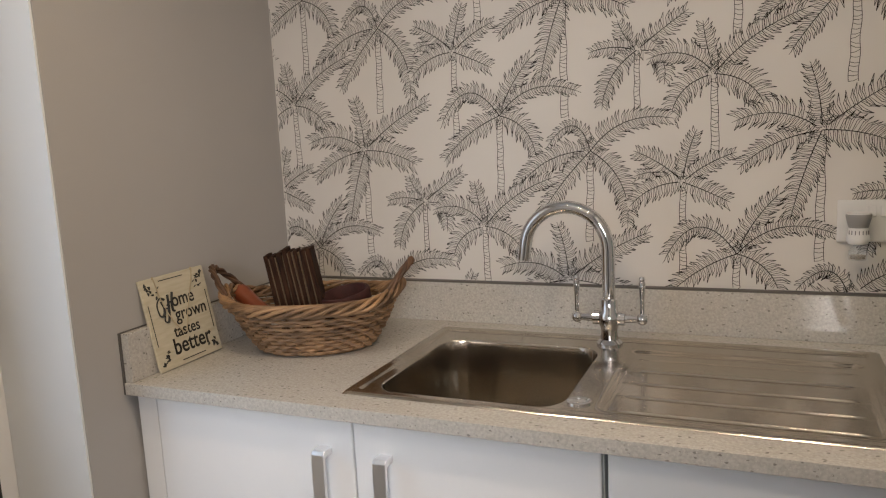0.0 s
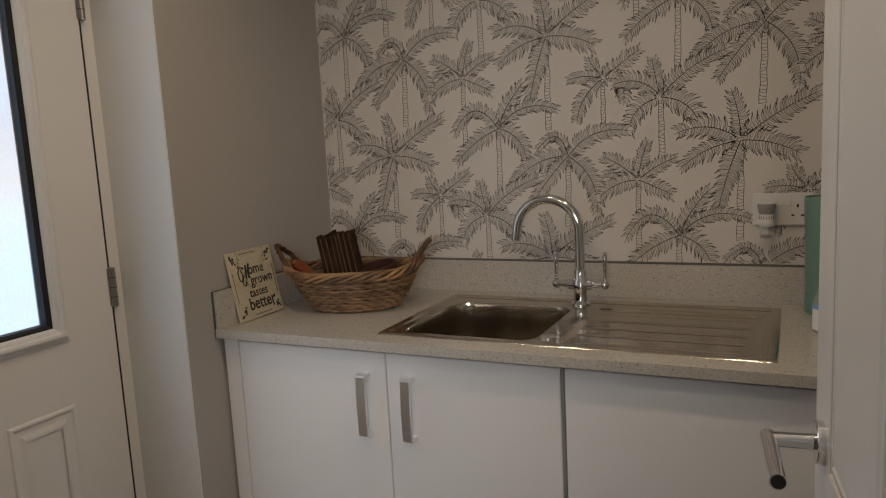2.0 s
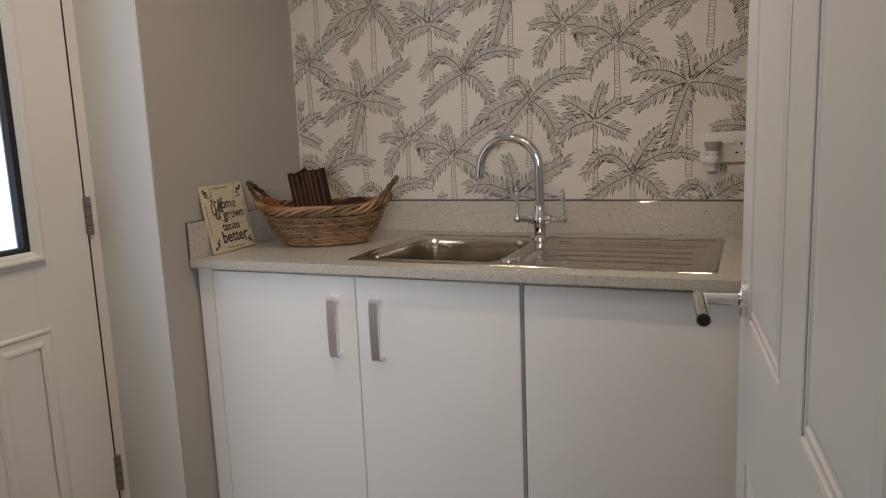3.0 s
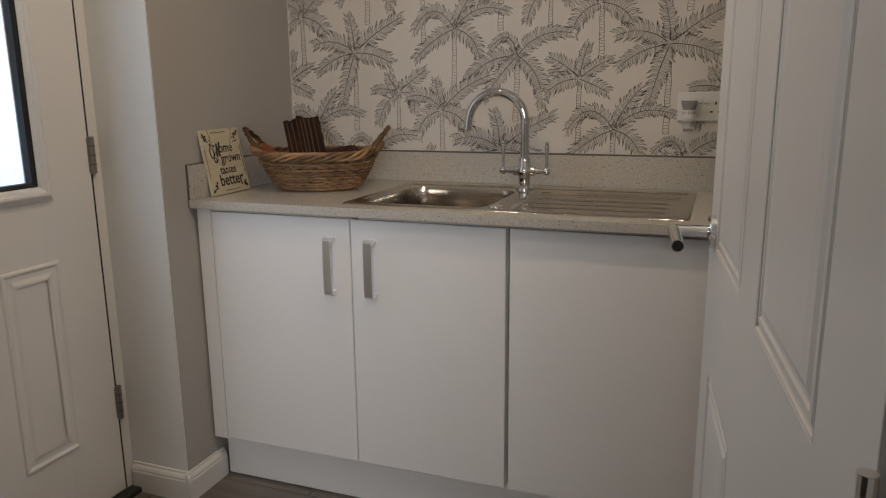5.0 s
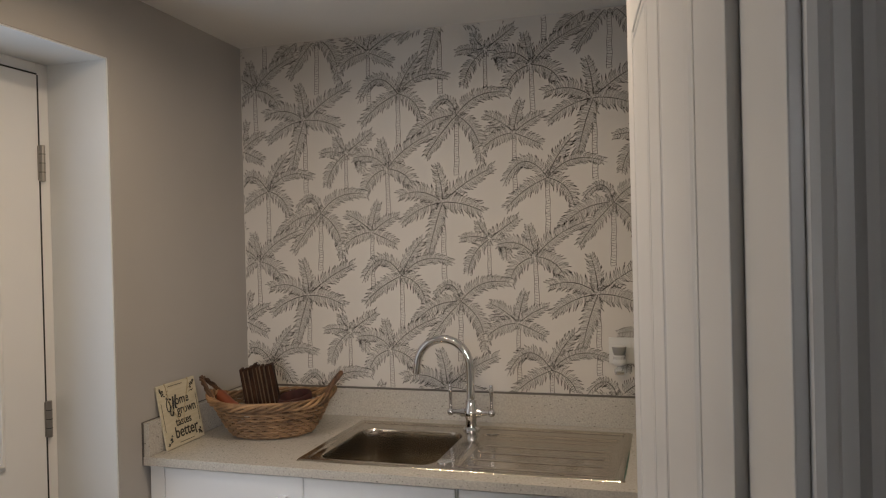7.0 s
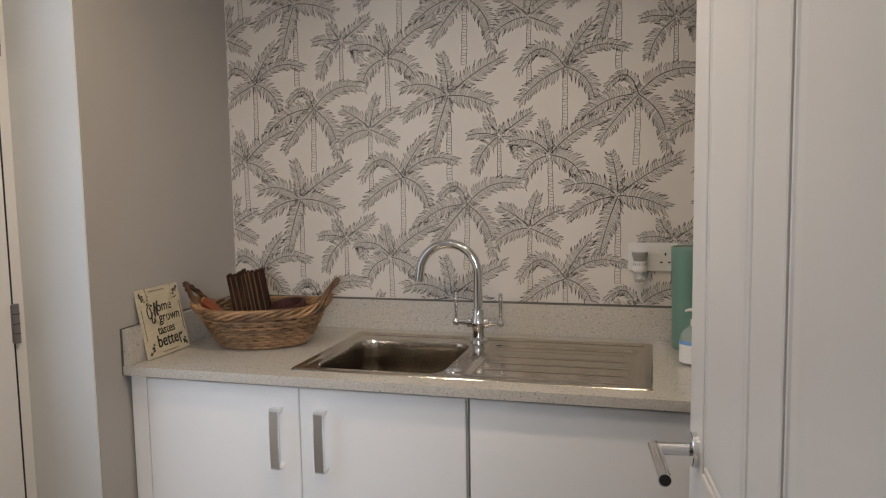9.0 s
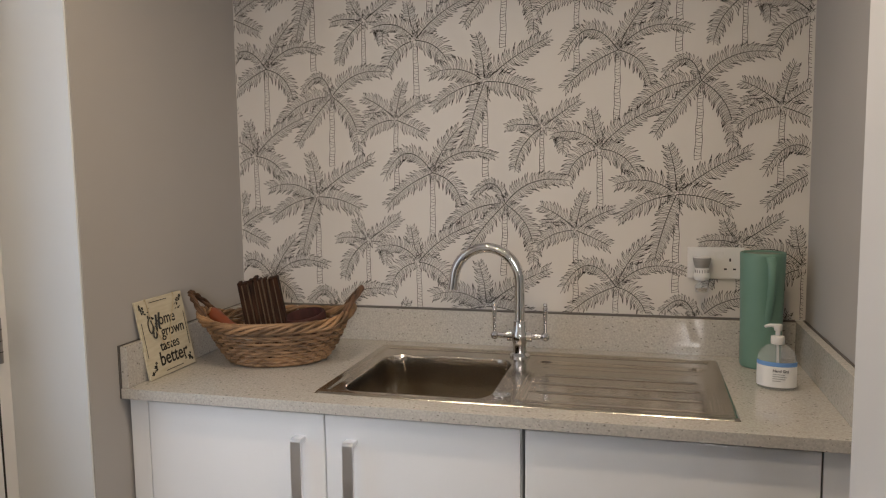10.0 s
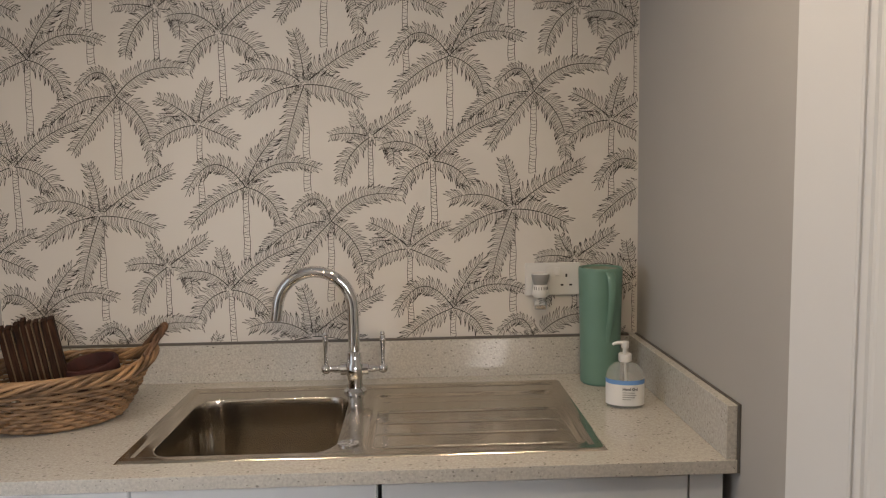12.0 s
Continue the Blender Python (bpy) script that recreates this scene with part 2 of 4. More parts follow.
structure("wall_south_head", box((JAMB_L - 0.03, DW1, 2.04), (JAMB_R + 0.03, DW0, CEILING)), WALL, "warm grey wall over the inner doorway", "wall")
structure("wall_hall_west", box((-1.8, BACK, 0), (-1.6, DW0, CEILING)), WALL, "warm grey hall wall", "wall")
# unseen stub, added to keep the hall lamp off the architrave
structure("wall_hall_return", box((1.648, -3.1, 0), (1.76, DW1, CEILING)), WALL, "unseen warm grey wall stub added to shade the architrave", "wall")
structure("wall_hall_east", box((3.0, BACK, 0), (3.2, DW0, CEILING)), WALL, "warm grey hall wall", "wall")
structure("wall_hall_south", box((-1.8, BACK - 0.2, 0), (3.2, BACK, CEILING)), WALL, "warm grey hall wall", "wall")
structure("ceiling", box((-1.8, BACK - 0.2, CEILING), (3.2, 0.2, CEILING + 0.15)), CEIL, "plain white painted ceiling", "ceiling")
structure("floor", box((-1.8, BACK - 0.2, -0.15), (3.2, 0.2, -0.006)), GROUT, "floor bed with pale grout joints", "floor")
structure("reveal_lining", prism([(-0.003, REV_Y - 0.004), (-0.003, REV_Y), (DOORX - 0.02, REV_Y), (DOORX - 0.02, REV_Y - 0.004)], 0.0, REV_TOP), REVEAL, "white painted door reveal catching daylight", "reveal")
structure("reveal_lining", box((DOORX - 0.02, REV_END, 0.0), (-0.003, REV_END + 0.004, REV_TOP - 0.004)), REVEAL, "white painted door reveal on the latch side", "reveal")
structure("reveal_head", box((DOORX - 0.02, REV_END, REV_TOP - 0.004), (-0.003, REV_Y, REV_TOP)), REVEAL, "white painted head of the door reveal", "reveal")


# ---- wallpaper with its palm print ----
UP_TOP = 1.022
paper = structure("wallpaper", box((WL, -0.002, UP_TOP - 0.01), (WR, 0.0, CEILING)), PAPER, "cream wallpaper with black line-drawn palm trees", "wallpaper")

# the six palms that the pattern repeats: crown, trunk length, trunk half width, and each frond's angle, length, bend and finger length
PITCH_X, PITCH_Z, FIRST = 0.531, 0.653, (0.769, 1.686)
PALMS = []


def palm_kind(x, z, trunk, half, *fronds):
    PALMS.append(((x, z), trunk, half, fronds))


palm_kind(0.0, 0.0, 0.272, 0.0085, (-156, 0.167, -0.17, 0.026), (170, 0.164, -0.3, 0.031), (100, 0.133, -0.08, 0.023), (32, 0.212, 0.09, 0.029), (-107, 0.187, -0.05, 0.029), (-15, 0.146, 0.14, 0.033))
palm_kind(0.164, -0.135, 0.15, 0.0065, (122, 0.076, 0.11, 0.02), (177, 0.101, -0.16, 0.02), (35, 0.125, 0.02, 0.023), (-50, 0.091, 0.57, 0.024), (-124, 0.139, -0.24, 0.023))
palm_kind(0.324, -0.198, 0.18, 0.008, (102, 0.108, 0.03, 0.022), (34, 0.203, 0.15, 0.026), (161, 0.137, -0.36, 0.026), (-134, 0.13, -0.37, 0.027), (-40, 0.138, 0.34, 0.031))
palm_kind(0.058, -0.35, 0.21, 0.0085, (168, 0.099, -1.0, 0.017), (21, 0.184, 0.31, 0.026), (-155, 0.193, -0.26, 0.029), (-130, 0.181, -0.06, 0.024), (-64, 0.187, 0.3, 0.028))
palm_kind(0.26, -0.426, 0.24, 0.0075, (170, 0.1, -0.27, 0.018), (145, 0.121, -0.11, 0.024), (76, 0.111, 0.07, 0.021), (30, 0.119, 0.11, 0.021), (-157, 0.12, -0.22, 0.024), (-25, 0.102, 0.03, 0.025))
palm_kind(-0.159, -0.258, 0.19, 0.008, (58, 0.149, 0.11, 0.025), (14, 0.191, 0.37, 0.02), (-177, 0.148, -0.85, 0.023), (-146, 0.173, -0.13, 0.026), (-47, 0.127, 0.32, 0.028))


def stroke(out, path, w0, w1):
    """A pen line along 2D points, tapering from width w0 to w1."""
    n = len(path)
    side = []
    for i, p in enumerate(path):
        a, c = path[max(i - 1, 0)], path[min(i + 1, n - 1)]
        dx, dz = c[0] - a[0], c[1] - a[1]
        k = (w0 + (w1 - w0) * i / (n - 1)) / 2 / (math.hypot(dx, dz) or 1)
        side.append(((p[0] - dz * k, p[1] + dx * k), (p[0] + dz * k, p[1] - dx * k)))
    for (a, b), (c, d) in zip(side, side[1:]):
        out.append((a, b, d, c))


def draw_trunk(trunk, half, rng):
    """A ringed stem below the crown."""
    out = []
    lean = rng.uniform(-0.006, 0.008)
    sway = rng.uniform(0.0006, 0.0014)
    edge = lambda f, hand: (hand * half * (0.8 + 0.25 * f) + lean * f + sway * math.sin(f * 19), -0.006 - (trunk - 0.006) * f)
    for hand in (-1, 1):
        stroke(out, [edge(i / 16, hand) for i in range(17)], PEN, PEN)
    f = 0.02
    while f < 1:
        a, b = edge(f, -1), edge(f, 1)
        tilt = rng.uniform(-0.0035, 0.0035)
        stroke(out, [(a[0], a[1] + tilt), ((a[0] + b[0]) / 2, (a[1] + b[1]) / 2 - 0.0016), (b[0], b[1] - tilt)], PEN * 0.9, PEN * 0.75)
        f += rng.uniform(0.0065, 0.0115) / trunk
    return out


def draw_frond(angle, length, bend, wide, rng):
    """One frond from the crown: its quads of ink, the points of its rib and how far its fingers cover what lies behind."""
    out, rib, cover = [], [], []
    a = radians(angle)
    tip = (length * math.cos(a), length * math.sin(a))
    ctrl = (tip[0] / 2 - bend * tip[1], tip[1] / 2 + bend * tip[0])
    spot = lambda s: (2 * s * (1 - s) * ctrl[0] + s * s * tip[0], 2 * s * (1 - s) * ctrl[1] + s * s * tip[1])
    line = [spot(i / 14) for i in range(15)]
    along = sum(math.dist(p, q) for p, q in zip(line, line[1:]))
    reach = lambda s: 1.34 * wide * min(1.0, 0.6 + 1.9 * s) * (1 - 0.3 * max(0.0, s - 0.6) / 0.4)
    for i in range(25):
        s = i / 24
        rib.append(spot(s))
        cover.append(0.58 * reach(s) if s > 0.22 else 0.006)
    stroke(out, line, 0.0021, 0.0013)
    count = max(9, int(along / 0.0079))
    for k in range(count):
        for hand in (1, -1):
            s = 0.02 + 0.98 * (k + (0.5 if hand > 0 else 0.15) + rng.uniform(-0.16, 0.16)) / count
            p, q = spot(s), spot(s + 0.02)
            heading = math.atan2(q[1] - p[1], q[0] - p[0])
            lean = radians(87 - 34 * s + rng.uniform(-8, 8))
            size = reach(s) * rng.uniform(0.78, 1.12)
            d0, d1 = heading + hand * lean, heading + hand * (lean - 0.42)
            fat = rng.uniform(0.0021, 0.0029)
            nx, nz = -math.sin(d0) * fat * hand, math.cos(d0) * fat * hand
            m = (p[0] + size * 0.52 * math.cos(d0), p[1] + size * 0.52 * math.sin(d0))
            e = (m[0] + size * 0.48 * math.cos(d1), m[1] + size * 0.48 * math.sin(d1))
            # a slim finger: out along one side, round the tip, back along the other
            stroke(out, [(p[0] + nx * 0.4, p[1] + nz * 0.4), (m[0] + nx, m[1] + nz), e], PEN, PEN * 0.95)
            stroke(out, [e, (m[0] - nx, m[1] - nz), (p[0] - nx * 0.4, p[1] - nz * 0.4)], PEN * 0.95, PEN * 0.55)
    # last finger at the tip
    q = spot(1.06)
    stroke(out, [tip, ((tip[0] + q[0]) / 2 + 0.001, (tip[1] + q[1]) / 2), q], PEN, PEN * 0.7)
    return out, rib, cover


PEN = 0.00126


def palm_print():
    """All palms over the wall; the lower and later ones hide what lies behind their fronds."""
    spots = []
    for n, (at, *_) in enumerate(PALMS):
        for i in range(-3, 4):
            for j in range(-3, 4):
                ox = FIRST[0] + at[0] + i * PITCH_X
                oz = FIRST[1] + at[1] + j * PITCH_Z - i * PITCH_Z / 2
                if WL - 0.25 < ox < WR + 0.25 and UP_TOP - 0.25 < oz < CEILING + 0.28:
                    spots.append((oz, n, ox))
    spots.sort(reverse=True)
    motifs = []
    for n, (at, trunk, half, fronds) in enumerate(PALMS):
        rng = random.Random(40 + n)
        stem = np.array(draw_trunk(trunk, half, rng))
        motifs.append((stem, [(np.array(o), np.array(r), np.array(c)) for o, r, c in (draw_frond(*f, rng) for f in fronds)]))
    layers = [motifs[n][0] + np.array((ox, oz)) for oz, n, ox in spots]
    for oz, n, ox in spots:
        shift = np.array((ox, oz))
        for ink, rib, cover in motifs[n][1]:
            r = rib + shift
            lo, hi = r.min(0) - 0.04, r.max(0) + 0.04
            for k, quads in enumerate(layers):
                if len(quads) == 0 or (quads.max((0, 1)) < lo).any() or (quads.min((0, 1)) > hi).any():
                    continue
                c = quads.mean(1)
                gap = np.hypot(c[:, None, 0] - r[None, :, 0], c[:, None, 1] - r[None, :, 1])
                layers[k] = quads[(gap > cover[None, :]).all(1)]
            layers.append(ink + shift)
    quads = np.concatenate([q for q in layers if len(q)])
    x, z = quads[..., 0], quads[..., 1]
    quads = quads[((x > WL + 0.001) & (x < WR - 0.001) & (z > UP_TOP) & (z < CEILING - 0.001)).all(1)]
    flat = quads.reshape(-1, 2)
    verts = np.stack([flat[:, 0], np.full(len(flat), -0.0023), flat[:, 1]], -1)
    me = bpy.data.meshes.new("palm_print")
    me.from_pydata(verts.tolist(), [], np.arange(len(flat)).reshape(-1, 4).tolist())
    me.materials.append(INK)
    ob = new("palm_print", me)
    ob.parent = paper
    return tagged(ob, "black ink drawing of repeating palm trees", kind="stuff")


palm_print()


# ---- skirting ----
def skirting(name, a, b, out, label="white moulded skirting board"):
    """A moulded board from a to b on the floor; out is the side that faces the room."""
    a, b, out = Vector((*a, 0)), Vector((*b, 0)), Vector((*out, 0))
    prof = [(0, 0), (0.016, 0), (0.016, 0.066), (0.0135, 0.072), (0.0145, 0.076), (0.011, 0.083), (0.006, 0.088), (0.005, 0.094), (0, 0.095)]
    bm = bmesh.new()
    ends = [[bm.verts.new(p + out * u + Vector((0, 0, v))) for u, v in prof] for p in (a, b)]
    for i in range(len(prof)):
        j = (i + 1) % len(prof)
        bm.faces.new((ends[0][i], ends[0][j], ends[1][j], ends[1][i]))
    bm.faces.new(ends[0])
    bm.faces.new(ends[1])
    bmesh.ops.recalc_face_normals(bm, faces=bm.faces)
    return structure(name, bm, TRIM, label, "skirting board")


skirting("baseboard", (WLF - 0.004, -0.57), (WLF, REV_Y - 0.0195), (1, 0))
skirting("baseboard", (WLF + 0.0155, REV_Y - 0.004), (DOORX + 0.002, REV_Y - 0.004), (0, -1))
skirting("baseboard", (0, REV_END), (0, DW0), (1, 0))
skirting("baseboard", (WR, -0.62), (WR, DW0), (-1, 0))
skirting("baseboard", (0.02, DW0), (JAMB_L - 0.1, DW0), (0, 1))


# ---- outside door ----
def moulding(y0, y1, z0, z1, wide, prof, x):
    """A mitred frame moulding round a rectangle in the door's plane; prof gives (inward, proud) pairs."""
    bm = bmesh.new()
    loops = []
    for inward, proud in prof:
        k = inward * wide
        loops.append([bm.verts.new((x + proud, yy, zz)) for yy, zz in ((y0 + k, z0 + k), (y1 - k, z0 + k), (y1 - k, z1 - k), (y0 + k, z1 - k))])
    for p, q in zip(loops, loops[1:]):
        for i in range(4):
            bm.faces.new((p[i], p[(i + 1) % 4], q[(i + 1) % 4], q[i]))
    bmesh.ops.recalc_face_normals(bm, faces=bm.faces)
    return bm


def outside_door():
    d = empty("door_1")
    tagged(d, "white composite outside door with frosted glass pane", "door", kind="structure")
    x0, x1 = DOORX - 0.044, DOORX
    ya, yb = -0.787, -1.625
    gy0, gy1, gz0, gz1 = GLASS
    part("stile", box((x0, gy0, 0.022), (x1, ya, 2.055), 0.0015), UPVC, d)
    part("stile", box((x0, yb, 0.022), (x1, gy1, 2.055), 0.0015), UPVC, d)
    part("rail", box((x0, gy1 - 0.001, gz1), (x1, gy0 + 0.001, 2.055), 0.001), UPVC, d)
    part("rail", box((x0, gy1 - 0.001, 0.022), (x1, gy0 + 0.001, gz0), 0.001), UPVC, d)
    bead = moulding(gy1 - 0.04, gy0 + 0.04, gz0 - 0.04, gz1 + 0.04, 0.04,
                    [(0, 0.0005), (0.04, 0.006), (0.25, 0.008), (0.3, 0.014), (0.45, 0.018), (0.62, 0.017), (0.68, 0.011), (0.85, 0.009), (1.0, 0.002), (1.02, -0.02)], x1)
    part("glazing_bead", bead, UPVC, d, "stepped white glazing bead")
    gasket = moulding(gy1 - 0.002, gy0 + 0.002, gz0 - 0.002, gz1 + 0.002, 0.013, [(0, -0.018), (0, 0.0008), (0.5, 0.0005), (1.0, -0.006), (1.0, -0.03)], x1)
    part("gasket", gasket, RUBBER_AND_GAP_SHADE, d, "black rubber glazing gasket")
    pane = part("pane", box((x0 + 0.012, gy1, gz0), (x0 + 0.018, gy0, gz1)), FROST, d, "stippled frosted glass pane")
    pane.visible_shadow = False
    for y1, y0 in ((-0.932, -1.114), (-1.298, -1.48)):
        prof = [(0, 0.0004), (0.08, 0.005), (0.2, 0.0055), (0.3, 0.002), (0.38, 0.0006), (0.62, 0.001), (0.85, 0.0042), (1.0, 0.0045)]
        part("raised_panel", moulding(y0, y1, 0.235, 0.788, 0.045, prof, x1), UPVC, d)
    # black strips put in place of the shade between leaf and frame
    part("gap_shade_strip", box((x1 - 0.012, ya, 0.022), (x1 + 0.0006, -0.7825, 2.055)), RUBBER_AND_GAP_SHADE, d, "dark strip standing in for shade in the hinge gap")
    part("gap_shade_strip", box((x1 - 0.012, yb, 2.055), (x1 + 0.0006, ya, 2.0595)), RUBBER_AND_GAP_SHADE, d)
    part("threshold", box((DOORX - 0.08, -1.66, 0.0), (DOORX + 0.035, REV_Y - 0.01, 0.018), 0.004), DARKGAP, d, "dark threshold strip under the door")
    frame_part = box((x0 - 0.03, REV_Y - 0.044, 0), (x1 - 0.004, REV_Y - 0.004, REV_TOP - 0.005), 0.002)
    part("door_frame", frame_part, UPVC, d)
    part("door_frame", box((x0 - 0.03, -1.70, 0), (x1 - 0.004, -1.63, REV_TOP - 0.005), 0.002), UPVC, d)
    part("door_frame", box((x0 - 0.03, -1.63, 2.06), (x1 - 0.004, REV_Y - 0.045, REV_TOP - 0.005), 0.002), UPVC, d)
    for z in (0.31, 1.06, 1.80):
        h = part("hinge", box((x1 - 0.002, -0.792, z - 0.05), (x1 + 0.004, -0.768, z + 0.05), 0.001), HINGE, d, "satin steel butt hinge")
        part("knuckle", tube([(x1 + 0.007, -0.782, z - 0.052), (x1 + 0.007, -0.782, z + 0.052)], 0.0085, 12), HINGE, h)
        for k in range(1, 4):
            zz = z - 0.052 + k * 0.026
            part("knuckle_ring", tube([(x1 + 0.007, -0.782, zz - 0.0008), (x1 + 0.007, -0.782, zz + 0.0008)], 0.0091, 12), DARKGAP, h)
    return d


GLASS = (-0.966, -1.446, 0.992, 1.86)
outside_door()
# daylight beyond the frosted pane: pale paving, a red brick neighbour, overcast sky
OUT = bpy.data.materials.new("daylight_distance")
OUT.use_nodes = True
on = OUT.node_tree
on.nodes.remove(on.nodes["Principled BSDF"])
em = on.nodes.new("ShaderNodeEmission")
em.inputs["Strength"].default_value = 1.2
on.links.new(em.outputs[0], on.nodes["Material Output"].inputs[0])
oc = on.nodes.new("ShaderNodeTexCoord")
osep = on.nodes.new("ShaderNodeSeparateXYZ")
on.links.new(oc.outputs["Generated"], osep.inputs[0])
on.links.new(ramp(OUT, osep.outputs["Z"], (0.24, (0.56, 0.86, 1.25)), (0.36, (0.8, 0.75, 0.7)), (0.45, (0.46, 0.3, 0.24)), (0.58, (0.6, 0.4, 0.32)), (0.7, (0.56, 0.86, 1.28))), em.inputs[0])
structure("backdrop", box((-2.62, -16, -0.4), (-2.6, 9, 4.2)), OUT, "overcast daylight with pale paving and brick beyond", "backdrop")


# ---- inner door, standing open ----
def flat_panel_door(width=0.858, height=1.98, thick=0.036):
    """Four-panel door about its hinge; the leaf runs along +y, its seen face at x = 0."""
    d = empty("door_2")
    tagged(d, "white four-panel inner door standing wide open", "door", kind="structure")
    cols = ((0.13, 0.381), (0.505, 0.754))
    rows = ((0.22, 0.785), (0.985, height - 0.11))
    part("leaf", box((0.009, 0, 0.008), (thick - 0.009, width, 0.008 + height), 0.0005), DOORWHITE, d)

    def slab(face):
        bm = None
        a, b = (0, 0.0095) if face == 0 else (thick - 0.0095, thick)
        z0, z1 = 0.008, 0.008 + height
        ys = [0, cols[0][0], cols[0][1], cols[1][0], cols[1][1], width]
        for i in (0, 2, 4):
            bm = box((a, ys[i], z0), (b, ys[i + 1], z1), 0.0012, bm)
        for i in (1, 3):
            for lo, hi in ((0, rows[0][0]), (rows[0][1], rows[1][0]), (rows[1][1], height)):
                bm = box((a, ys[i] - 0.002, z0 + lo), (b, ys[i + 1] + 0.002, z0 + hi), 0.0008, bm)
        return bm

    part("face_frame", slab(0), DOORWHITE, d)
    part("face_frame", slab(1), DOORWHITE, d)
    for y0, y1 in cols:
        for lo, hi in rows:
            prof = [(0, 0.0003), (0.06, -0.0018), (0.1, -0.003), (0.16, -0.003), (0.22, -0.0006), (0.34, -0.0002), (0.4, -0.002), (0.48, -0.0021), (0.62, 0.0002), (1.0, 0.001)]
            bm = moulding(y0 - 0.004, y1 + 0.004, lo + 0.004, hi + 0.012, 0.05, [(u, v) for u, v in prof], 0)
            for v in bm.verts:
                v.co.x = -v.co.x
            c = 0.05
            q = [bm.verts.new((-0.001, yy, zz)) for yy, zz in ((y0 - 0.004 + c, lo + 0.004 + c), (y1 + 0.004 - c, lo + 0.004 + c), (y1 + 0.004 - c, hi + 0.012 - c), (y0 - 0.004 + c, hi + 0.012 - c))]
            bm.faces.new(q)
            bmesh.ops.recalc_face_normals(bm, faces=bm.faces)
            part("panel_moulding", bm, DOORWHITE, d)
    # round-bar lever handle on a round rose
    hy, hz = width - 0.06, 1.012
    handle = part("lever_handle", tube([(-0.009, hy, hz), (-0.061, hy, hz)], 0.0095, 20), CHROME, d, "chrome lever handle on a round rose", True)
    part("rose", tube([(0.0, hy, hz), (-0.003, hy, hz), (-0.008, hy, hz), (-0.0095, hy, hz)], lambda f: 0.026 if f < 0.9 else 0.0245, 36), CHROME, handle, "", True)
    part("lever", tube([(-0.061, hy + 0.0095, hz), (-0.061, hy - 0.12, hz)], 0.0095, 20), CHROME, handle, "", True)
    part("lever_end", tube([(-0.061, hy - 0.1195, hz), (-0.061, hy - 0.1212, hz)], 0.0078, 20), DARKGAP, handle)
    part("latch_plate", box((0.008, width, hz - 0.03), (0.028, width + 0.0012, hz + 0.03), 0.0004), SATIN, d)
    for z in (0.25, 1.0, 1.75):
        part("hinge", tube([(-0.005, -0.004, z - 0.038), (-0.005, -0.004, z + 0.038)], 0.0055, 12), SATIN, d)
    d.matrix_world = pose(1.5512, -1.985, 0, 0, 0, LEAF_TURN)
    return d


LEAF_TURN = 6.3
flat_panel_door()

# lining and moulded architrave of the inner doorway
lining = empty("door_lining")
tagged(lining, "white painted door lining with moulded architrave", "door frame", kind="structure")
part("jamb", box((JAMB_R, DW1, 0), (JAMB_R + 0.03, DW0, 2.04), 0.001), TRIM, lining)
part("jamb", box((JAMB_L - 0.03, DW1, 0), (JAMB_L, DW0, 2.04), 0.001), TRIM, lining)
part("head", box((JAMB_L, DW1, 2.01), (JAMB_R, DW0, 2.04), 0.001), TRIM, lining)
ARCH = [(0.006, 0), (0.006, -0.011), (0.009, -0.015), (0.013, -0.016), (0.015, -0.012), (0.021, -0.012), (0.024, -0.017), (0.028, -0.018), (0.033, -0.014), (0.05, -0.017), (0.068, -0.02), (0.074, -0.018), (0.075, 0)]
part("architrave", prism([(JAMB_R + u, DW1 + v) for u, v in ARCH], 0, 2.045), TRIM, lining)
part("architrave", prism([(JAMB_L - u, DW1 + v) for u, v in ARCH], 0, 2.045), TRIM, lining)
part("architrave", prism([(DW1 + v, 2.01 + u) for u, v in ARCH], JAMB_L - 0.075, JAMB_R + 0.075, "x"), TRIM, lining)
part("architrave", prism([(JAMB_R + u, DW0 - v) for u, v in ARCH[:4] + [(0.06, -0.018), (0.06, 0)]], 0, 2.045), TRIM, lining)
part("architrave", prism([(JAMB_L - u, DW0 - v) for u, v in ARCH], 0, 2.045), TRIM, lining)


# ---- worktop, upstands and cabinets ----
TOP, UNDER, FRONT = 0.92, 0.895, -0.638
SX0, SX1, SY0, SY1 = 0.474, 1.405, -0.572, -0.085     # sink


def worktop():
    """Quartz slab with the sink's cut-out."""
    bm = bmesh.new()
    x0, x1, y0, y1 = SX0 + 0.012, SX1 - 0.012, SY0 + 0.012, SY1 - 0.012
    outer = [(WL + (WLF - WL) * FRONT / REV_Y + 0.004, FRONT), (WR - 0.0055, FRONT), (WR - 0.0055, 0), (WL + 0.004, 0)]
    inner = [(x0, y0), (x1, y0), (x1, y1), (x0, y1)]
    ring = {z: ([bm.verts.new((*p, z)) for p in outer], [bm.verts.new((*p, z)) for p in inner]) for z in (UNDER, TOP)}
    for i in range(4):
        j = (i + 1) % 4
        for z in (UNDER, TOP):
            o, n = ring[z]
            bm.faces.new((o[i], o[j], n[j], n[i]))
        for k in (0, 1):
            bm.faces.new((ring[UNDER][k][i], ring[UNDER][k][j], ring[TOP][k][j], ring[TOP][k][i]))
    bmesh.ops.recalc_face_normals(bm, faces=bm.faces)
    return bm


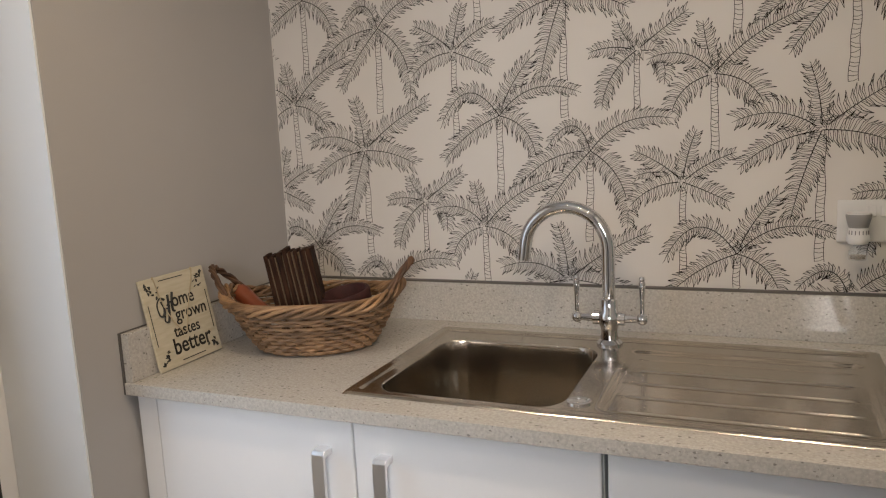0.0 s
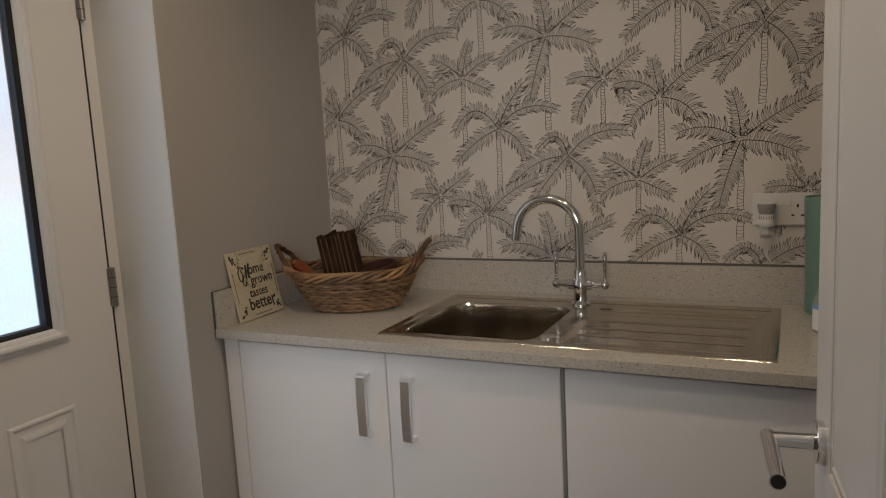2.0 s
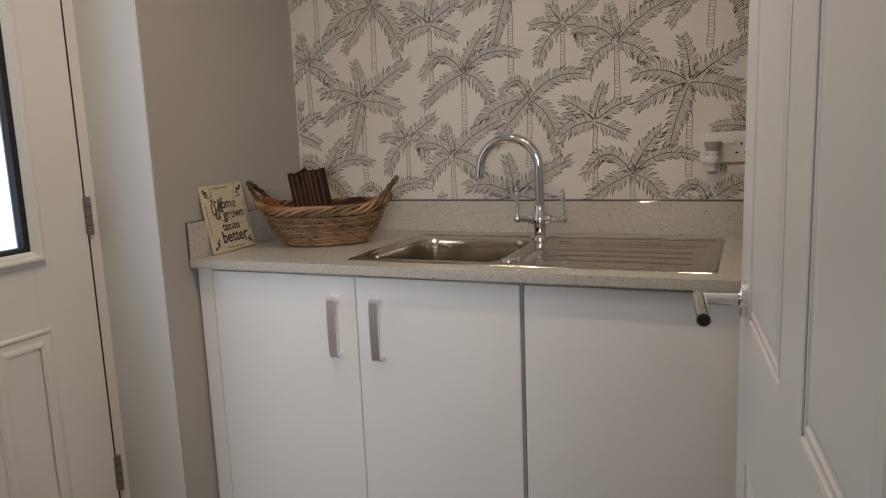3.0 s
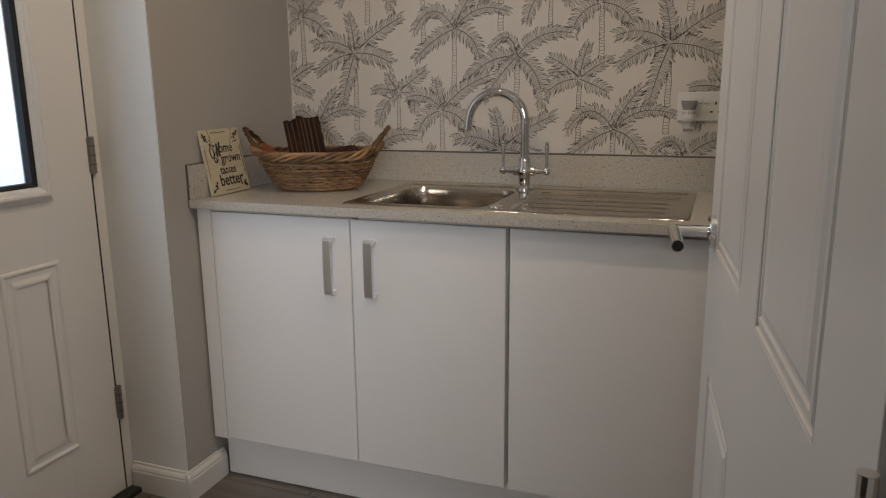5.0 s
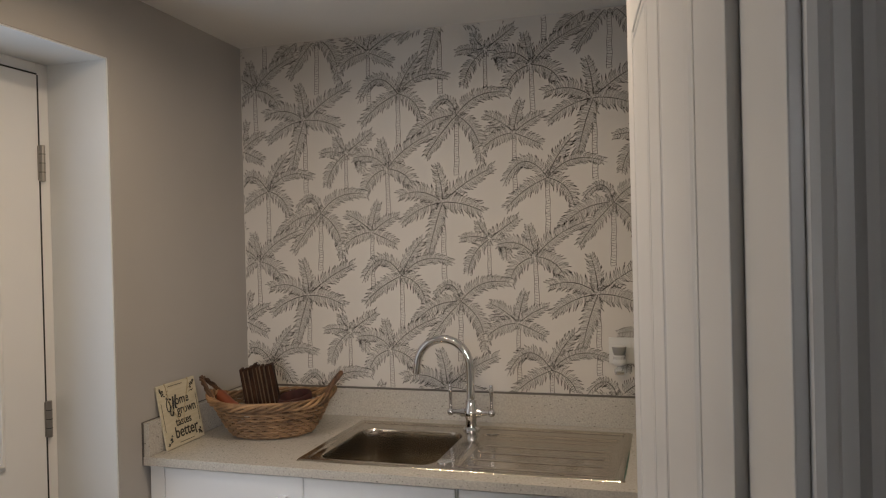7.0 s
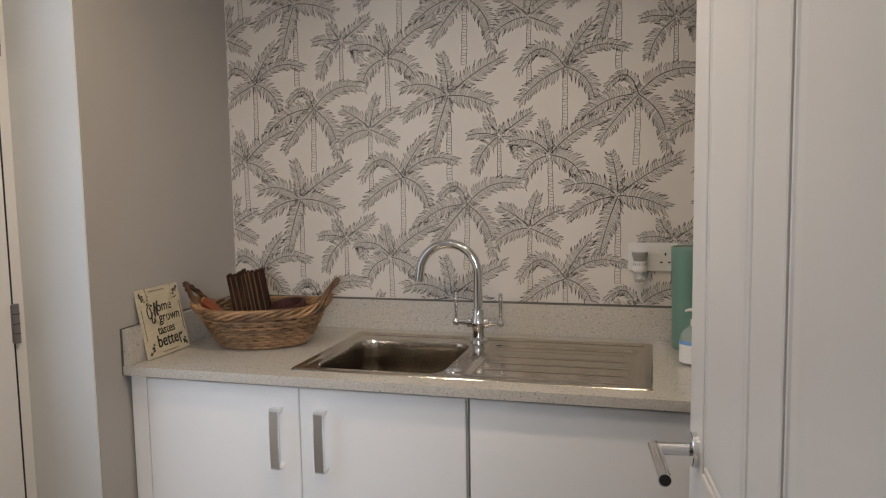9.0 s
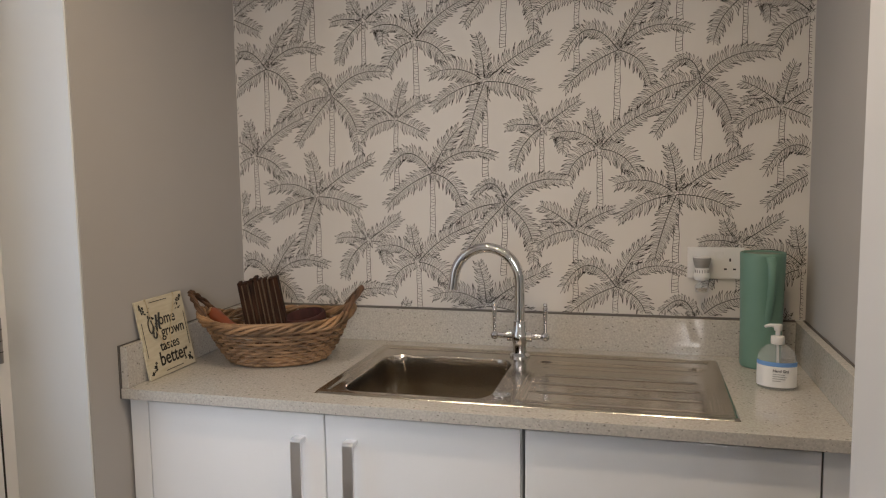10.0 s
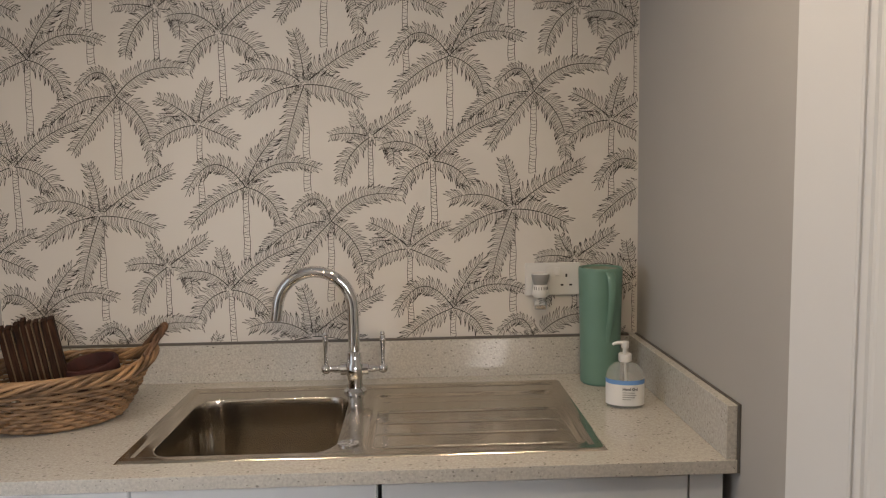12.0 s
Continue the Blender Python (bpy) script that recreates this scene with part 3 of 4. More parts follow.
slab = tagged(obj("worktop", worktop(), QUARTZ), "pale speckled quartz worktop with polished edge", "worktop")
bv = slab.modifiers.new("edge", "BEVEL")
bv.width, bv.segments, bv.limit_method, bv.angle_limit = 0.0015, 2, "ANGLE", radians(60)
ux = lambda y: WL + (WLF - WL) * y / REV_Y
ups = tagged(obj("upstand", box((WL + 0.0235, -0.02, TOP), (WR - 0.0255, -0.0005, UP_TOP - 0.002), 0.0012), QUARTZ), "speckled quartz upstand along the back wall", "upstand")
tagged(obj("upstand", prism([(ux(FRONT) + 0.004, FRONT + 0.004), (ux(FRONT) + 0.023, FRONT + 0.004), (WL + 0.023, -0.0005), (WL + 0.004, -0.0005)], TOP, UP_TOP, bevel=0.0012), QUARTZ), "speckled quartz upstand along the side wall", "upstand")
tagged(obj("upstand", box((WR - 0.025, FRONT + 0.004, TOP), (WR - 0.0055, -0.0005, UP_TOP), 0.0012), QUARTZ), "speckled quartz upstand beside the drainer", "upstand")
structure("trim", box((WL + 0.024, -0.018, UP_TOP - 0.002), (WR - 0.026, -0.002, UP_TOP + 0.0025), 0.0006), SEAL, "grey sealant line on top of the upstand", "sealant")
structure("trim", box((WR - 0.0055, FRONT, UNDER), (WR - 0.0005, -0.003, UP_TOP + 0.002), 0.0006), SEAL, "grey sealant line between upstand and wall", "sealant")
structure("trim", prism([(ux(FRONT) + 0.0005, FRONT), (ux(FRONT) + 0.004, FRONT), (WL + 0.004, -0.003), (WL + 0.0005, -0.003)], UNDER, UP_TOP + 0.002), SEAL, "grey sealant line between side upstand and wall", "sealant")

FACE, DTOP, DBOT = -0.612, 0.884, 0.155


def strap_handle(x, parent):
    """A square-section bow handle."""
    z0, z1, out = 0.668, 0.832, 0.03
    t = 0.007
    outline = [(FACE + 0.0005, z0), (FACE - out + 0.006, z0), (FACE - out, z0 + 0.006), (FACE - out - 0.002, (z0 + z1) / 2), (FACE - out, z1 - 0.006), (FACE - out + 0.006, z1), (FACE + 0.0005, z1),
               (FACE + 0.0005, z1 - 0.012), (FACE - out + t, z1 - 0.014), (FACE - out + t, z0 + 0.014), (FACE + 0.0005, z0 + 0.012)]
    return part("handle", prism(outline, x - 0.013, x + 0.013, "x", bevel=0.0014), HANDLE, parent, "polished chrome bow handle")


def cabinet(name, x0, x1, label, handle=None, left_top=UNDER - 0.001):
    c = empty(name, pose(0, 0, 0))
    tagged(c, label, "cabinet")
    wall = 0.018
    body = box((x0, -0.592, DBOT), (x0 + wall, -0.04, left_top))
    body = box((x1 - wall, -0.592, DBOT), (x1, -0.04, UNDER - 0.001), 0, body)
    body = box((x0 + wall, -0.592, DBOT), (x1 - wall, -0.04, DBOT + wall), 0, body)
    body = box((x0 + wall, -0.05, DBOT + wall), (x1 - wall, -0.04, UNDER - 0.001), 0, body)
    body = box((x0 + wall, -0.592, UNDER - 0.02), (x1 - wall, -0.53, UNDER - 0.001), 0, body)
    part("body", body, CARCASS, c)
    door = part("door", box((x0 + 0.0015, FACE, DBOT), (x1 - 0.0015, -0.594, DTOP), 0.003, segments=3), GLOSS, c, "gloss white slab door")
    if handle:
        strap_handle(handle, door)
    return c


cabinet("base_cabinet", 0.053, 0.517, "gloss white base cabinet with chrome bow handle", 0.457)
cabinet("base_cabinet", 0.517, 0.966, "gloss white sink base cabinet with chrome bow handle", 0.583, 0.735)
cabinet("base_cabinet", 0.973, 1.547, "gloss white appliance housing with plain slab front")
tagged(obj("filler_panel", box((0.002, FACE + 0.002, 0.15), (0.051, -0.56, UNDER - 0.001), 0.0012), GLOSS), "narrow gloss white filler strip by the wall", "panel")
tagged(obj("filler_panel", box((1.549, FACE + 0.002, 0.15), (1.612, -0.56, UNDER - 0.001), 0.0012), GLOSS), "narrow gloss white filler strip at the drainer end", "panel")
tagged(obj("plinth", box((0.012, -0.562, 0.003), (1.62, -0.547, 0.15), 0.001), GLOSS), "gloss white plinth under the base cabinets", "plinth")


# ---- sink ----
def sink():
    s = empty("sink")
    tagged(s, "brushed steel inset sink with ribbed drainer", "sink")
    nx, ny = 280, 150
    xs = np.unique(np.round(np.concatenate([np.linspace(SX0, SX1, nx), np.linspace(0.52, 0.538, 19), np.linspace(0.866, 0.884, 19)]), 5))
    nx = len(xs)
    ribs = (-0.215, -0.29, -0.365, -0.437, -0.51)
    ys = np.unique(np.round(np.concatenate([np.linspace(SY0, SY1, ny)] + [np.linspace(y - 0.007, y + 0.007, 19) for y in ribs] + [np.linspace(-0.547, -0.53, 18), np.linspace(-0.19, -0.173, 18)]), 5))
    ny = len(ys)
    X, Y = np.meshgrid(xs, ys)

    def rounded(x0, x1, y0, y1, r):
        cx, cy, hx, hy = (x0 + x1) / 2, (y0 + y1) / 2, (x1 - x0) / 2, (y1 - y0) / 2
        qx, qy = np.abs(X - cx) - hx + r, np.abs(Y - cy) - hy + r
        return np.hypot(np.maximum(qx, 0), np.maximum(qy, 0)) + np.minimum(np.maximum(qx, qy), 0) - r

    def step(d, w):
        t = np.clip(-d / w, 0, 1)
        return t * t * (3 - 2 * t)

    Z = np.full_like(X, TOP + 0.0045)
    Z -= 0.0035 * step(rounded(SX0, SX1, SY0, SY1, 0.012) + 0.022, 0.006)
    Z -= 0.0042 * (1 - step(rounded(SX0, SX1, SY0, SY1, 0.012), 0.004))
    Z -= 0.158 * step(rounded(0.522, 0.882, -0.545, -0.175, 0.06), 0.011)
    Z -= 0.012 * step(rounded(0.522, 0.882, -0.545, -0.175, 0.06) + 0.03, 0.16)
    d = rounded(0.935, SX1 - 0.03, SY0 + 0.034, SY1 - 0.075, 0.03)
    Z -= 0.006 * step(d, 0.02)
    for y in ribs:
        along = np.clip((X - 0.955) / 0.03, 0, 1) * np.clip((1.36 - X) / 0.03, 0, 1)
        Z += (0.0034 if y < -0.25 else 0.0022) * along * np.exp(-((Y - y) / 0.003) ** 2)
    verts = np.stack([X, Y, Z], -1).reshape(-1, 3)
    i = np.arange(nx * ny).reshape(ny, nx)
    faces = np.stack([i[:-1, :-1], i[:-1, 1:], i[1:, 1:], i[1:, :-1]], -1).reshape(-1, 4)
    me = bpy.data.meshes.new("bowl_and_drainer")
    me.from_pydata(verts.tolist(), [], faces.tolist())
    for p in me.polygons:
        p.use_smooth = True
    me.materials.append(STEEL)
    basin = new("bowl_and_drainer", me)
    basin.parent = s
    part("waste", lathe([(0.034, 0), (0.034, 0.002), (0.026, 0.003), (0.02, 0.0015), (0.004, 0.0015)], 28, (0.7, -0.35, TOP - 0.168)), CHROME, s, "round chrome waste strainer", True)
    part("overflow_cap", lathe([(0.021, 0), (0.021, 0.003), (0.018, 0.0042), (0.005, 0.0046)], 28, (0.905, -0.5, TOP + 0.001)), CHROME, s, "round chrome cap on the deck", True)
    return s


sink()


# ---- tap ----
def tap():
    t = empty("tap")
    tagged(t, "chrome swan-neck sink tap with two levers", "tap")
    x, y, z = 0.889, -0.135, TOP + 0.001
    part("base", lathe([(0.028, 0), (0.028, 0.004), (0.024, 0.008), (0.0195, 0.012), (0.0185, 0.03), (0.02, 0.04), (0.024, 0.048), (0.024, 0.068), (0.019, 0.074), (0.018, 0.1), (0.015, 0.102)], 32, (x, y, z)), CHROME, t, "", True)
    r = 0.092
    col = TAP_COLUMN
    way = Vector((math.cos(radians(TAP_TURN)), math.sin(radians(TAP_TURN)), 0))
    pts = [Vector((x, y, z + 0.1)), Vector((x, y, z + 0.16)), Vector((x, y, z + col))]
    for k in range(1, 21):
        a = radians(176 * k / 20)
        pts.append(Vector((x, y, z + col)) + way * (r - r * math.cos(a)) + Vector((0, 0, r * math.sin(a))))
    last = pts[-1] - pts[-2]
    pts.append(pts[-1] + last.normalized() * 0.03)
    part("spout", tube(pts, 0.0142, 20), CHROME, t, "", True)
    part("aerator", tube([pts[-1] - last.normalized() * 0.012, pts[-1] + last.normalized() * 0.002], 0.0148, 20), CHROME, t, "", True)
    for hand in (-1, 1):
        arm = part("side_arm", tube([(x + hand * u, y, z + 0.058) for u in (0.012, 0.034, 0.035, 0.044, 0.056, 0.062)], lambda f: 0.0155 if f < 0.3 else 0.0095 if f < 0.8 else 0.008, 18), CHROME, t, "", True)
        ball = [(0.0128 * math.sin(math.pi * k / 12) + 1e-4, -0.0128 * math.cos(math.pi * k / 12)) for k in range(13)]
        part("ball_joint", lathe(ball, 20, (x + hand * 0.07, y, z + 0.058)), CHROME, arm, "", True)
        lever = [(0.0048, 0.0), (0.005, 0.03), (0.0068, 0.055), (0.0072, 0.062), (0.005, 0.064), (0.0068, 0.066), (0.0068, 0.072), (0.005, 0.074), (0.0066, 0.077), (0.0045, 0.083)]
        part("lever", lathe(lever, 16, (x + hand * 0.07, y, z + 0.067)), CHROME, arm, "", True)
    return t


TAP_COLUMN, TAP_TURN = 0.208, 180
tap()


# ---- basket ----
def basket():
    b = empty("basket", pose(0.247, -0.303, TOP, 0, 0, 20))
    tagged(b, "oval woven willow basket with two loop handles on the worktop", "basket")
    stakes = 46

    def ring(f):
        """Half axes and height of the wall at 0 (foot) to 1 (rim)."""
        g = f ** 0.85
        return 0.126 + 0.076 * g, 0.088 + 0.05 * g, 0.006 + 0.116 * f

    def around(f, ang, off=0.0, lift=0.0):
        a, c, z = ring(f)
        rise = 0.03 * f ** 3 * math.cos(ang) ** 8
        return Vector(((a + off) * math.cos(ang), (c + off) * math.sin(ang), z + rise + lift))

    part("base", lathe([(0.001, 0.001), (0.12, 0.001), (0.125, 0.006), (0.12, 0.01), (0.001, 0.01)], 40, (0, 0, 0), 0.7), WICKER, b)
    rng = random.Random(5)
    rows = 12
    for r in range(rows):
        f = 0.03 + 0.83 * r / (rows - 1)
        n = stakes * 5
        phase = r % 2
        wob = rng.uniform(0, 6)
        pts = []
        for k in range(n):
            ang = math.tau * k / n
            wave = math.cos(ang * stakes / 2 + math.pi * phase)
            pts.append(around(f, ang, 0.0042 * wave, 0.0009 * math.sin(ang * 3 + wob) + 0.0005 * math.sin(ang * 11 + wob * 2)))
        part("weaver", tube(pts, rng.uniform(0.0039, 0.0043), 7, None, True, 0.9), WICKER, b, "", True)
    for k in range(stakes):
        ang = math.tau * (k + 0.5) / stakes
        part("stake", tube([around(f, ang) for f in (0.0, 0.3, 0.6, 0.95)], 0.0021, 6), WICKER, b)
    for s in range(6):
        n = 220
        pts = []
        for k in range(n):
            ang = math.tau * k / n
            tw = ang * 6 + s * math.tau / 6 + 0.5 * math.sin(ang * 5 + s)
            pts.append(around(0.97, ang, 0.0098 * math.cos(tw) + 0.002, 0.0105 * math.sin(tw) - 0.005))
        part("rim_strand", tube(pts, 0.0047, 7, None, True), WICKER, b, "", True)
    for hand in (1, -1):
        h = None
        for s in range(3):
            pts = []
            for k in range(41):
                u = k / 40
                sweep = radians(24) * (2 * u - 1)
                hump = math.sin(math.pi * u) ** 0.7
                a, c, z = ring(1.0)
                spot = Vector((hand * (a * math.cos(sweep) + 0.028 * hump), c * 1.0 * math.sin(sweep) * (1 - 0.25 * hump), z + 0.014 + 0.058 * hump))
                tw = u * 15 + s * math.tau / 3
                pts.append(spot + Vector((0.0045 * math.cos(tw), 0, 0.0045 * math.sin(tw))))
            strand = tube(pts, 0.0041, 7)
            if h is None:
                h = part("handle", strand, HANDLEWICKER, b, "twisted darker willow loop handle", True)
            else:
                part("handle_strand", strand, HANDLEWICKER, h, "", True)
    return b


basket()


def slat_bundle():
    """Upright dark slats with pale edges, standing in the basket."""
    e = empty("slat_bundle", pose(0.228, -0.3, TOP + 0.012, 0, -9, 24))
    tagged(e, "bundle of upright dark brown and pale striped slats in the basket", "wooden bundle")
    rng = random.Random(9)
    x = -0.055
    k = 0
    while x < 0.05:
        w = rng.uniform(0.0075, 0.013) if k % 2 == 0 else rng.uniform(0.002, 0.0042)
        top = 0.215 + rng.uniform(-0.006, 0.006) + (0.004 if k % 2 == 0 else 0)
        bm = box((x, -0.028, 0), (x + w - 0.0006, 0.028 + rng.uniform(-0.004, 0.004), top), 0.001)
        for v in bm.verts:
            v.co.x += 0.0014 * math.sin(v.co.z * 40 + k)
        part("slat", bm, SLATDARK if k % 2 == 0 else SLATPALE, e)
        x += w
        k += 1
    return e


SLATDARK = material("dark_stained_slat", (0.05, 0.025, 0.016), 0.9, 0.0, Specular_IOR_Level=0.2)
sd = tex(SLATDARK, "ShaderNodeTexNoise", 30, (6, 6, 0.6), Detail=4.0)
put(SLATDARK, ramp(SLATDARK, sd.outputs[0], (0.3, (0.009, 0.004, 0.0025)), (0.7, (0.05, 0.021, 0.01))), "Base Color")
SLATPALE = material("pale_slat_edge", (0.11, 0.07, 0.036), 0.85)
slat_bundle()

handle = empty("trowel", pose(0.135, -0.345, TOP + 0.086, 0, -62, -12))
tagged(handle, "garden trowel with russet handle lying in the basket", "trowel")
part("grip", lathe([(0.004, 0.0), (0.014, 0.004), (0.018, 0.02), (0.0165, 0.05), (0.019, 0.085), (0.0205, 0.1), (0.018, 0.112), (0.006, 0.12)], 20, (0, 0, -0.02), 1.2), RUSSET, handle, "rounded russet grip", True)
part("blade", tube([(0, 0, -0.015), (0, 0, -0.03), (0, 0, -0.06)], lambda f: 0.006 + 0.012 * f, 12, None, False, 0.35), SATIN, handle)


def plant_pot():
    """A small terracotta pot with a thick rolled rim, lying tilted among the tools."""
    p = empty("terracotta_pot", pose(0.318, -0.25, TOP + 0.032, 10, -6, 0))
    tagged(p, "small dark terracotta plant pot tucked in the basket", "plant pot")
    part("body", lathe([(0.03, 0.0), (0.036, 0.002), (0.05, 0.07), (0.046, 0.07), (0.034, 0.008), (0.004, 0.008)], 40), TERRACOTTA, p, "", True)
    part("rim", lathe([(0.046, 0.062), (0.055, 0.063), (0.0575, 0.066), (0.0585, 0.09), (0.056, 0.094), (0.051, 0.094), (0.049, 0.09), (0.046, 0.066)], 40), TERRACOTTA, p, "thick rolled rim", True)
    return p


TERRACOTTA = material("dark_terracotta", (0.13, 0.03, 0.018), 0.8)
tn = tex(TERRACOTTA, "ShaderNodeTexNoise", 45, Detail=4.0)
put(TERRACOTTA, ramp(TERRACOTTA, tn.outputs[0], (0.3, (0.028, 0.006, 0.004)), (0.7, (0.055, 0.012, 0.008))), "Base Color")
plant_pot()


# ---- sign ----
def letters(text, size, parent, u, v, bold=0.0, shear=0.0, name="lettering", squeeze=1.0):
    cu = bpy.data.curves.new(name, "FONT")
    cu.body, cu.size, cu.offset, cu.shear, cu.extrude = text, size, bold, shear, 0.0003
    tmp = new("tmp", cu)
    dg = bpy.context.evaluated_depsgraph_get()
    me = bpy.data.meshes.new_from_object(tmp.evaluated_get(dg))
    bpy.data.objects.remove(tmp)
    me.materials.clear()
    me.materials.append(BLACK if parent.name.startswith("board") else PRINT)
    ob = new(name, me)
    ob.parent = parent
    ob.matrix_local = pose(u, v, 0.0) @ Matrix.Diagonal((squeeze, 1, 1, 1))
    return ob


def sign():
    lean = math.degrees(math.atan2(0.036, 0.197))
    s = empty("wooden_sign")
    # local: u along the board, v up it, w out of its face
    tagged(s, "cream wooden sign with black lettering leaning on the upstand", "sign")
    board = part("board", box((0, 0, -0.006), (0.2, 0.2, 0), 0.0012), SIGN, s)
    for text, size, u, v, bold in (("ome", 0.042, 0.078, 0.128, 0.0005), ("grown", 0.041, 0.08, 0.096, 0.0004), ("tastes", 0.037, 0.064, 0.062, 0.0004), ("better", 0.05, 0.052, 0.026, 0.0007)):
        ob = letters(text, size, board, u, v, bold, squeeze=0.95)
        ob.location.z = 0.0004
    # swash capital H
    for pts in ([(0.07, 0.157), (0.064, 0.12), (0.056, 0.1), (0.047, 0.103), (0.05, 0.114)],
                [(0.07, 0.157), (0.066, 0.13), (0.062, 0.128), (0.05, 0.132)],
                [(0.058, 0.148), (0.045, 0.153), (0.034, 0.14), (0.036, 0.118), (0.046, 0.115), (0.052, 0.13), (0.047, 0.146)],
                [(0.085, 0.16), (0.078, 0.14), (0.076, 0.122), (0.082, 0.118)], [(0.062, 0.134), (0.07, 0.14), (0.08, 0.139)]):
        smooth = []
        for i in range(len(pts) - 1):
            p0, p1, p2, p3 = pts[max(i - 1, 0)], pts[i], pts[i + 1], pts[min(i + 2, len(pts) - 1)]
            for k in range(6):
                t = k / 6
                smooth.append(tuple(0.5 * (2 * p1[j] + (p2[j] - p0[j]) * t + (2 * p0[j] - 5 * p1[j] + 4 * p2[j] - p3[j]) * t * t + (3 * p1[j] - p0[j] - 3 * p2[j] + p3[j]) * t ** 3) for j in (0, 1)))
        part("swash", tube([(x, y, 0.0012) for x, y in smooth + [pts[-1]]], 0.0029, 8, None, False, 0.5), BLACK, board)
    # border lines and leafy corners
    for u0, u1, v in ((0.055, 0.13, 0.19), (0.07, 0.145, 0.01)):
        part("border_line", box((u0, v - 0.001, 0), (u1, v + 0.001, 0.0005)), BLACK, board)
    for u in (0.01, 0.19):
        part("border_line", box((u - 0.0009, 0.055, 0), (u + 0.0009, 0.145, 0.0005)), BLACK, board)
    rng = random.Random(3)
    for cu, cv, du, dv in ((0.01, 0.19, 1, -1), (0.19, 0.19, -1, -1), (0.01, 0.01, 1, 1), (0.19, 0.01, -1, 1)):
        bm = None
        for k in range(13):
            along = k * 0.0034
            u, v = (cu + du * (0.002 + along * rng.uniform(0.2, 1)), cv + dv * (0.002 + along * rng.uniform(0.2, 1)))
            a = rng.uniform(0, math.pi)
            bm = tube([(u - 0.0045 * math.cos(a), v - 0.0045 * math.sin(a), 0.0003), (u, v, 0.0003), (u + 0.0045 * math.cos(a), v + 0.0045 * math.sin(a), 0.0003)],
                      lambda f: 0.0008 + 0.003 * math.sin(math.pi * f), 6, bm, False, 0.25)
        part("corner_flourish", bm, BLACK, board)
    # hanging cord, drooped over the face
    cord = []
    for k in range(33):
        t = k / 32
        cord.append((0.04 + 0.12 * t + 0.012 * math.sin(math.tau * t), 0.196 - 0.128 * math.sin(math.pi * t ** 0.72) ** 0.8, 0.0025 + 0.003 * math.sin(math.pi * t)))
    part("hanging_cord", tube(cord, 0.0012, 6), TWINE, s, "loop of pale jute cord")
    for u in (0.04, 0.16):
        part("cord_knot", lathe([(0.0005, -0.003), (0.0035, 0), (0.0005, 0.003)], 8, (u, 0.199, 0.001)), TWINE, s)
    # u runs along -y to +y on the west side, face towards +x
    tilt = Matrix(((0, -math.sin(radians(lean)), math.cos(radians(lean)), 0), (1, 0, 0, 0), (0, math.cos(radians(lean)), math.sin(radians(lean)), 0), (0, 0, 0, 1)))
    s.matrix_world = Matrix.Translation((0.036, -0.572, TOP + 0.0012)) @ tilt @ pose(0, 0, 0, 0, 0, 0.6) @ Matrix.Diagonal((0.96, 1, 1, 1))
    return s


sign()


# ---- socket and plug-in freshener ----
def socket():
    s = empty("wall_socket")
    tagged(s, "white double switched wall socket on the wallpaper", "socket")
    x0, z0, y = 1.331, 1.131, -0.0025
    part("plate", box((x0, y - 0.009, z0), (x0 + 0.146, y, z0 + 0.086), 0.003, segments=3), WHITEPLASTIC, s)
    for k, x in enumerate((x0 + 0.037, x0 + 0.109)):
        for du, dz, w, h in ((0, 0.052, 0.0046, 0.0085), (-0.0115, 0.027, 0.0075, 0.0045), (0.0115, 0.027, 0.0075, 0.0045)):
            part("pin_hole", box((x + du - w / 2, y - 0.0094, z0 + dz - h / 2), (x + du + w / 2, y - 0.007, z0 + dz + h / 2)), DARKGAP, s)
    for x in (x0 + 0.062, x0 + 0.084):
        bm = box((x - 0.0075, y - 0.0125, z0 + 0.052), (x + 0.0075, y - 0.006, z0 + 0.074), 0.0012)
        for v in bm.verts:
            if v.co.z > z0 + 0.06:
                v.co.y += 0.002
        part("switch", bm, WHITEPLASTIC, s)
    return s


socket()


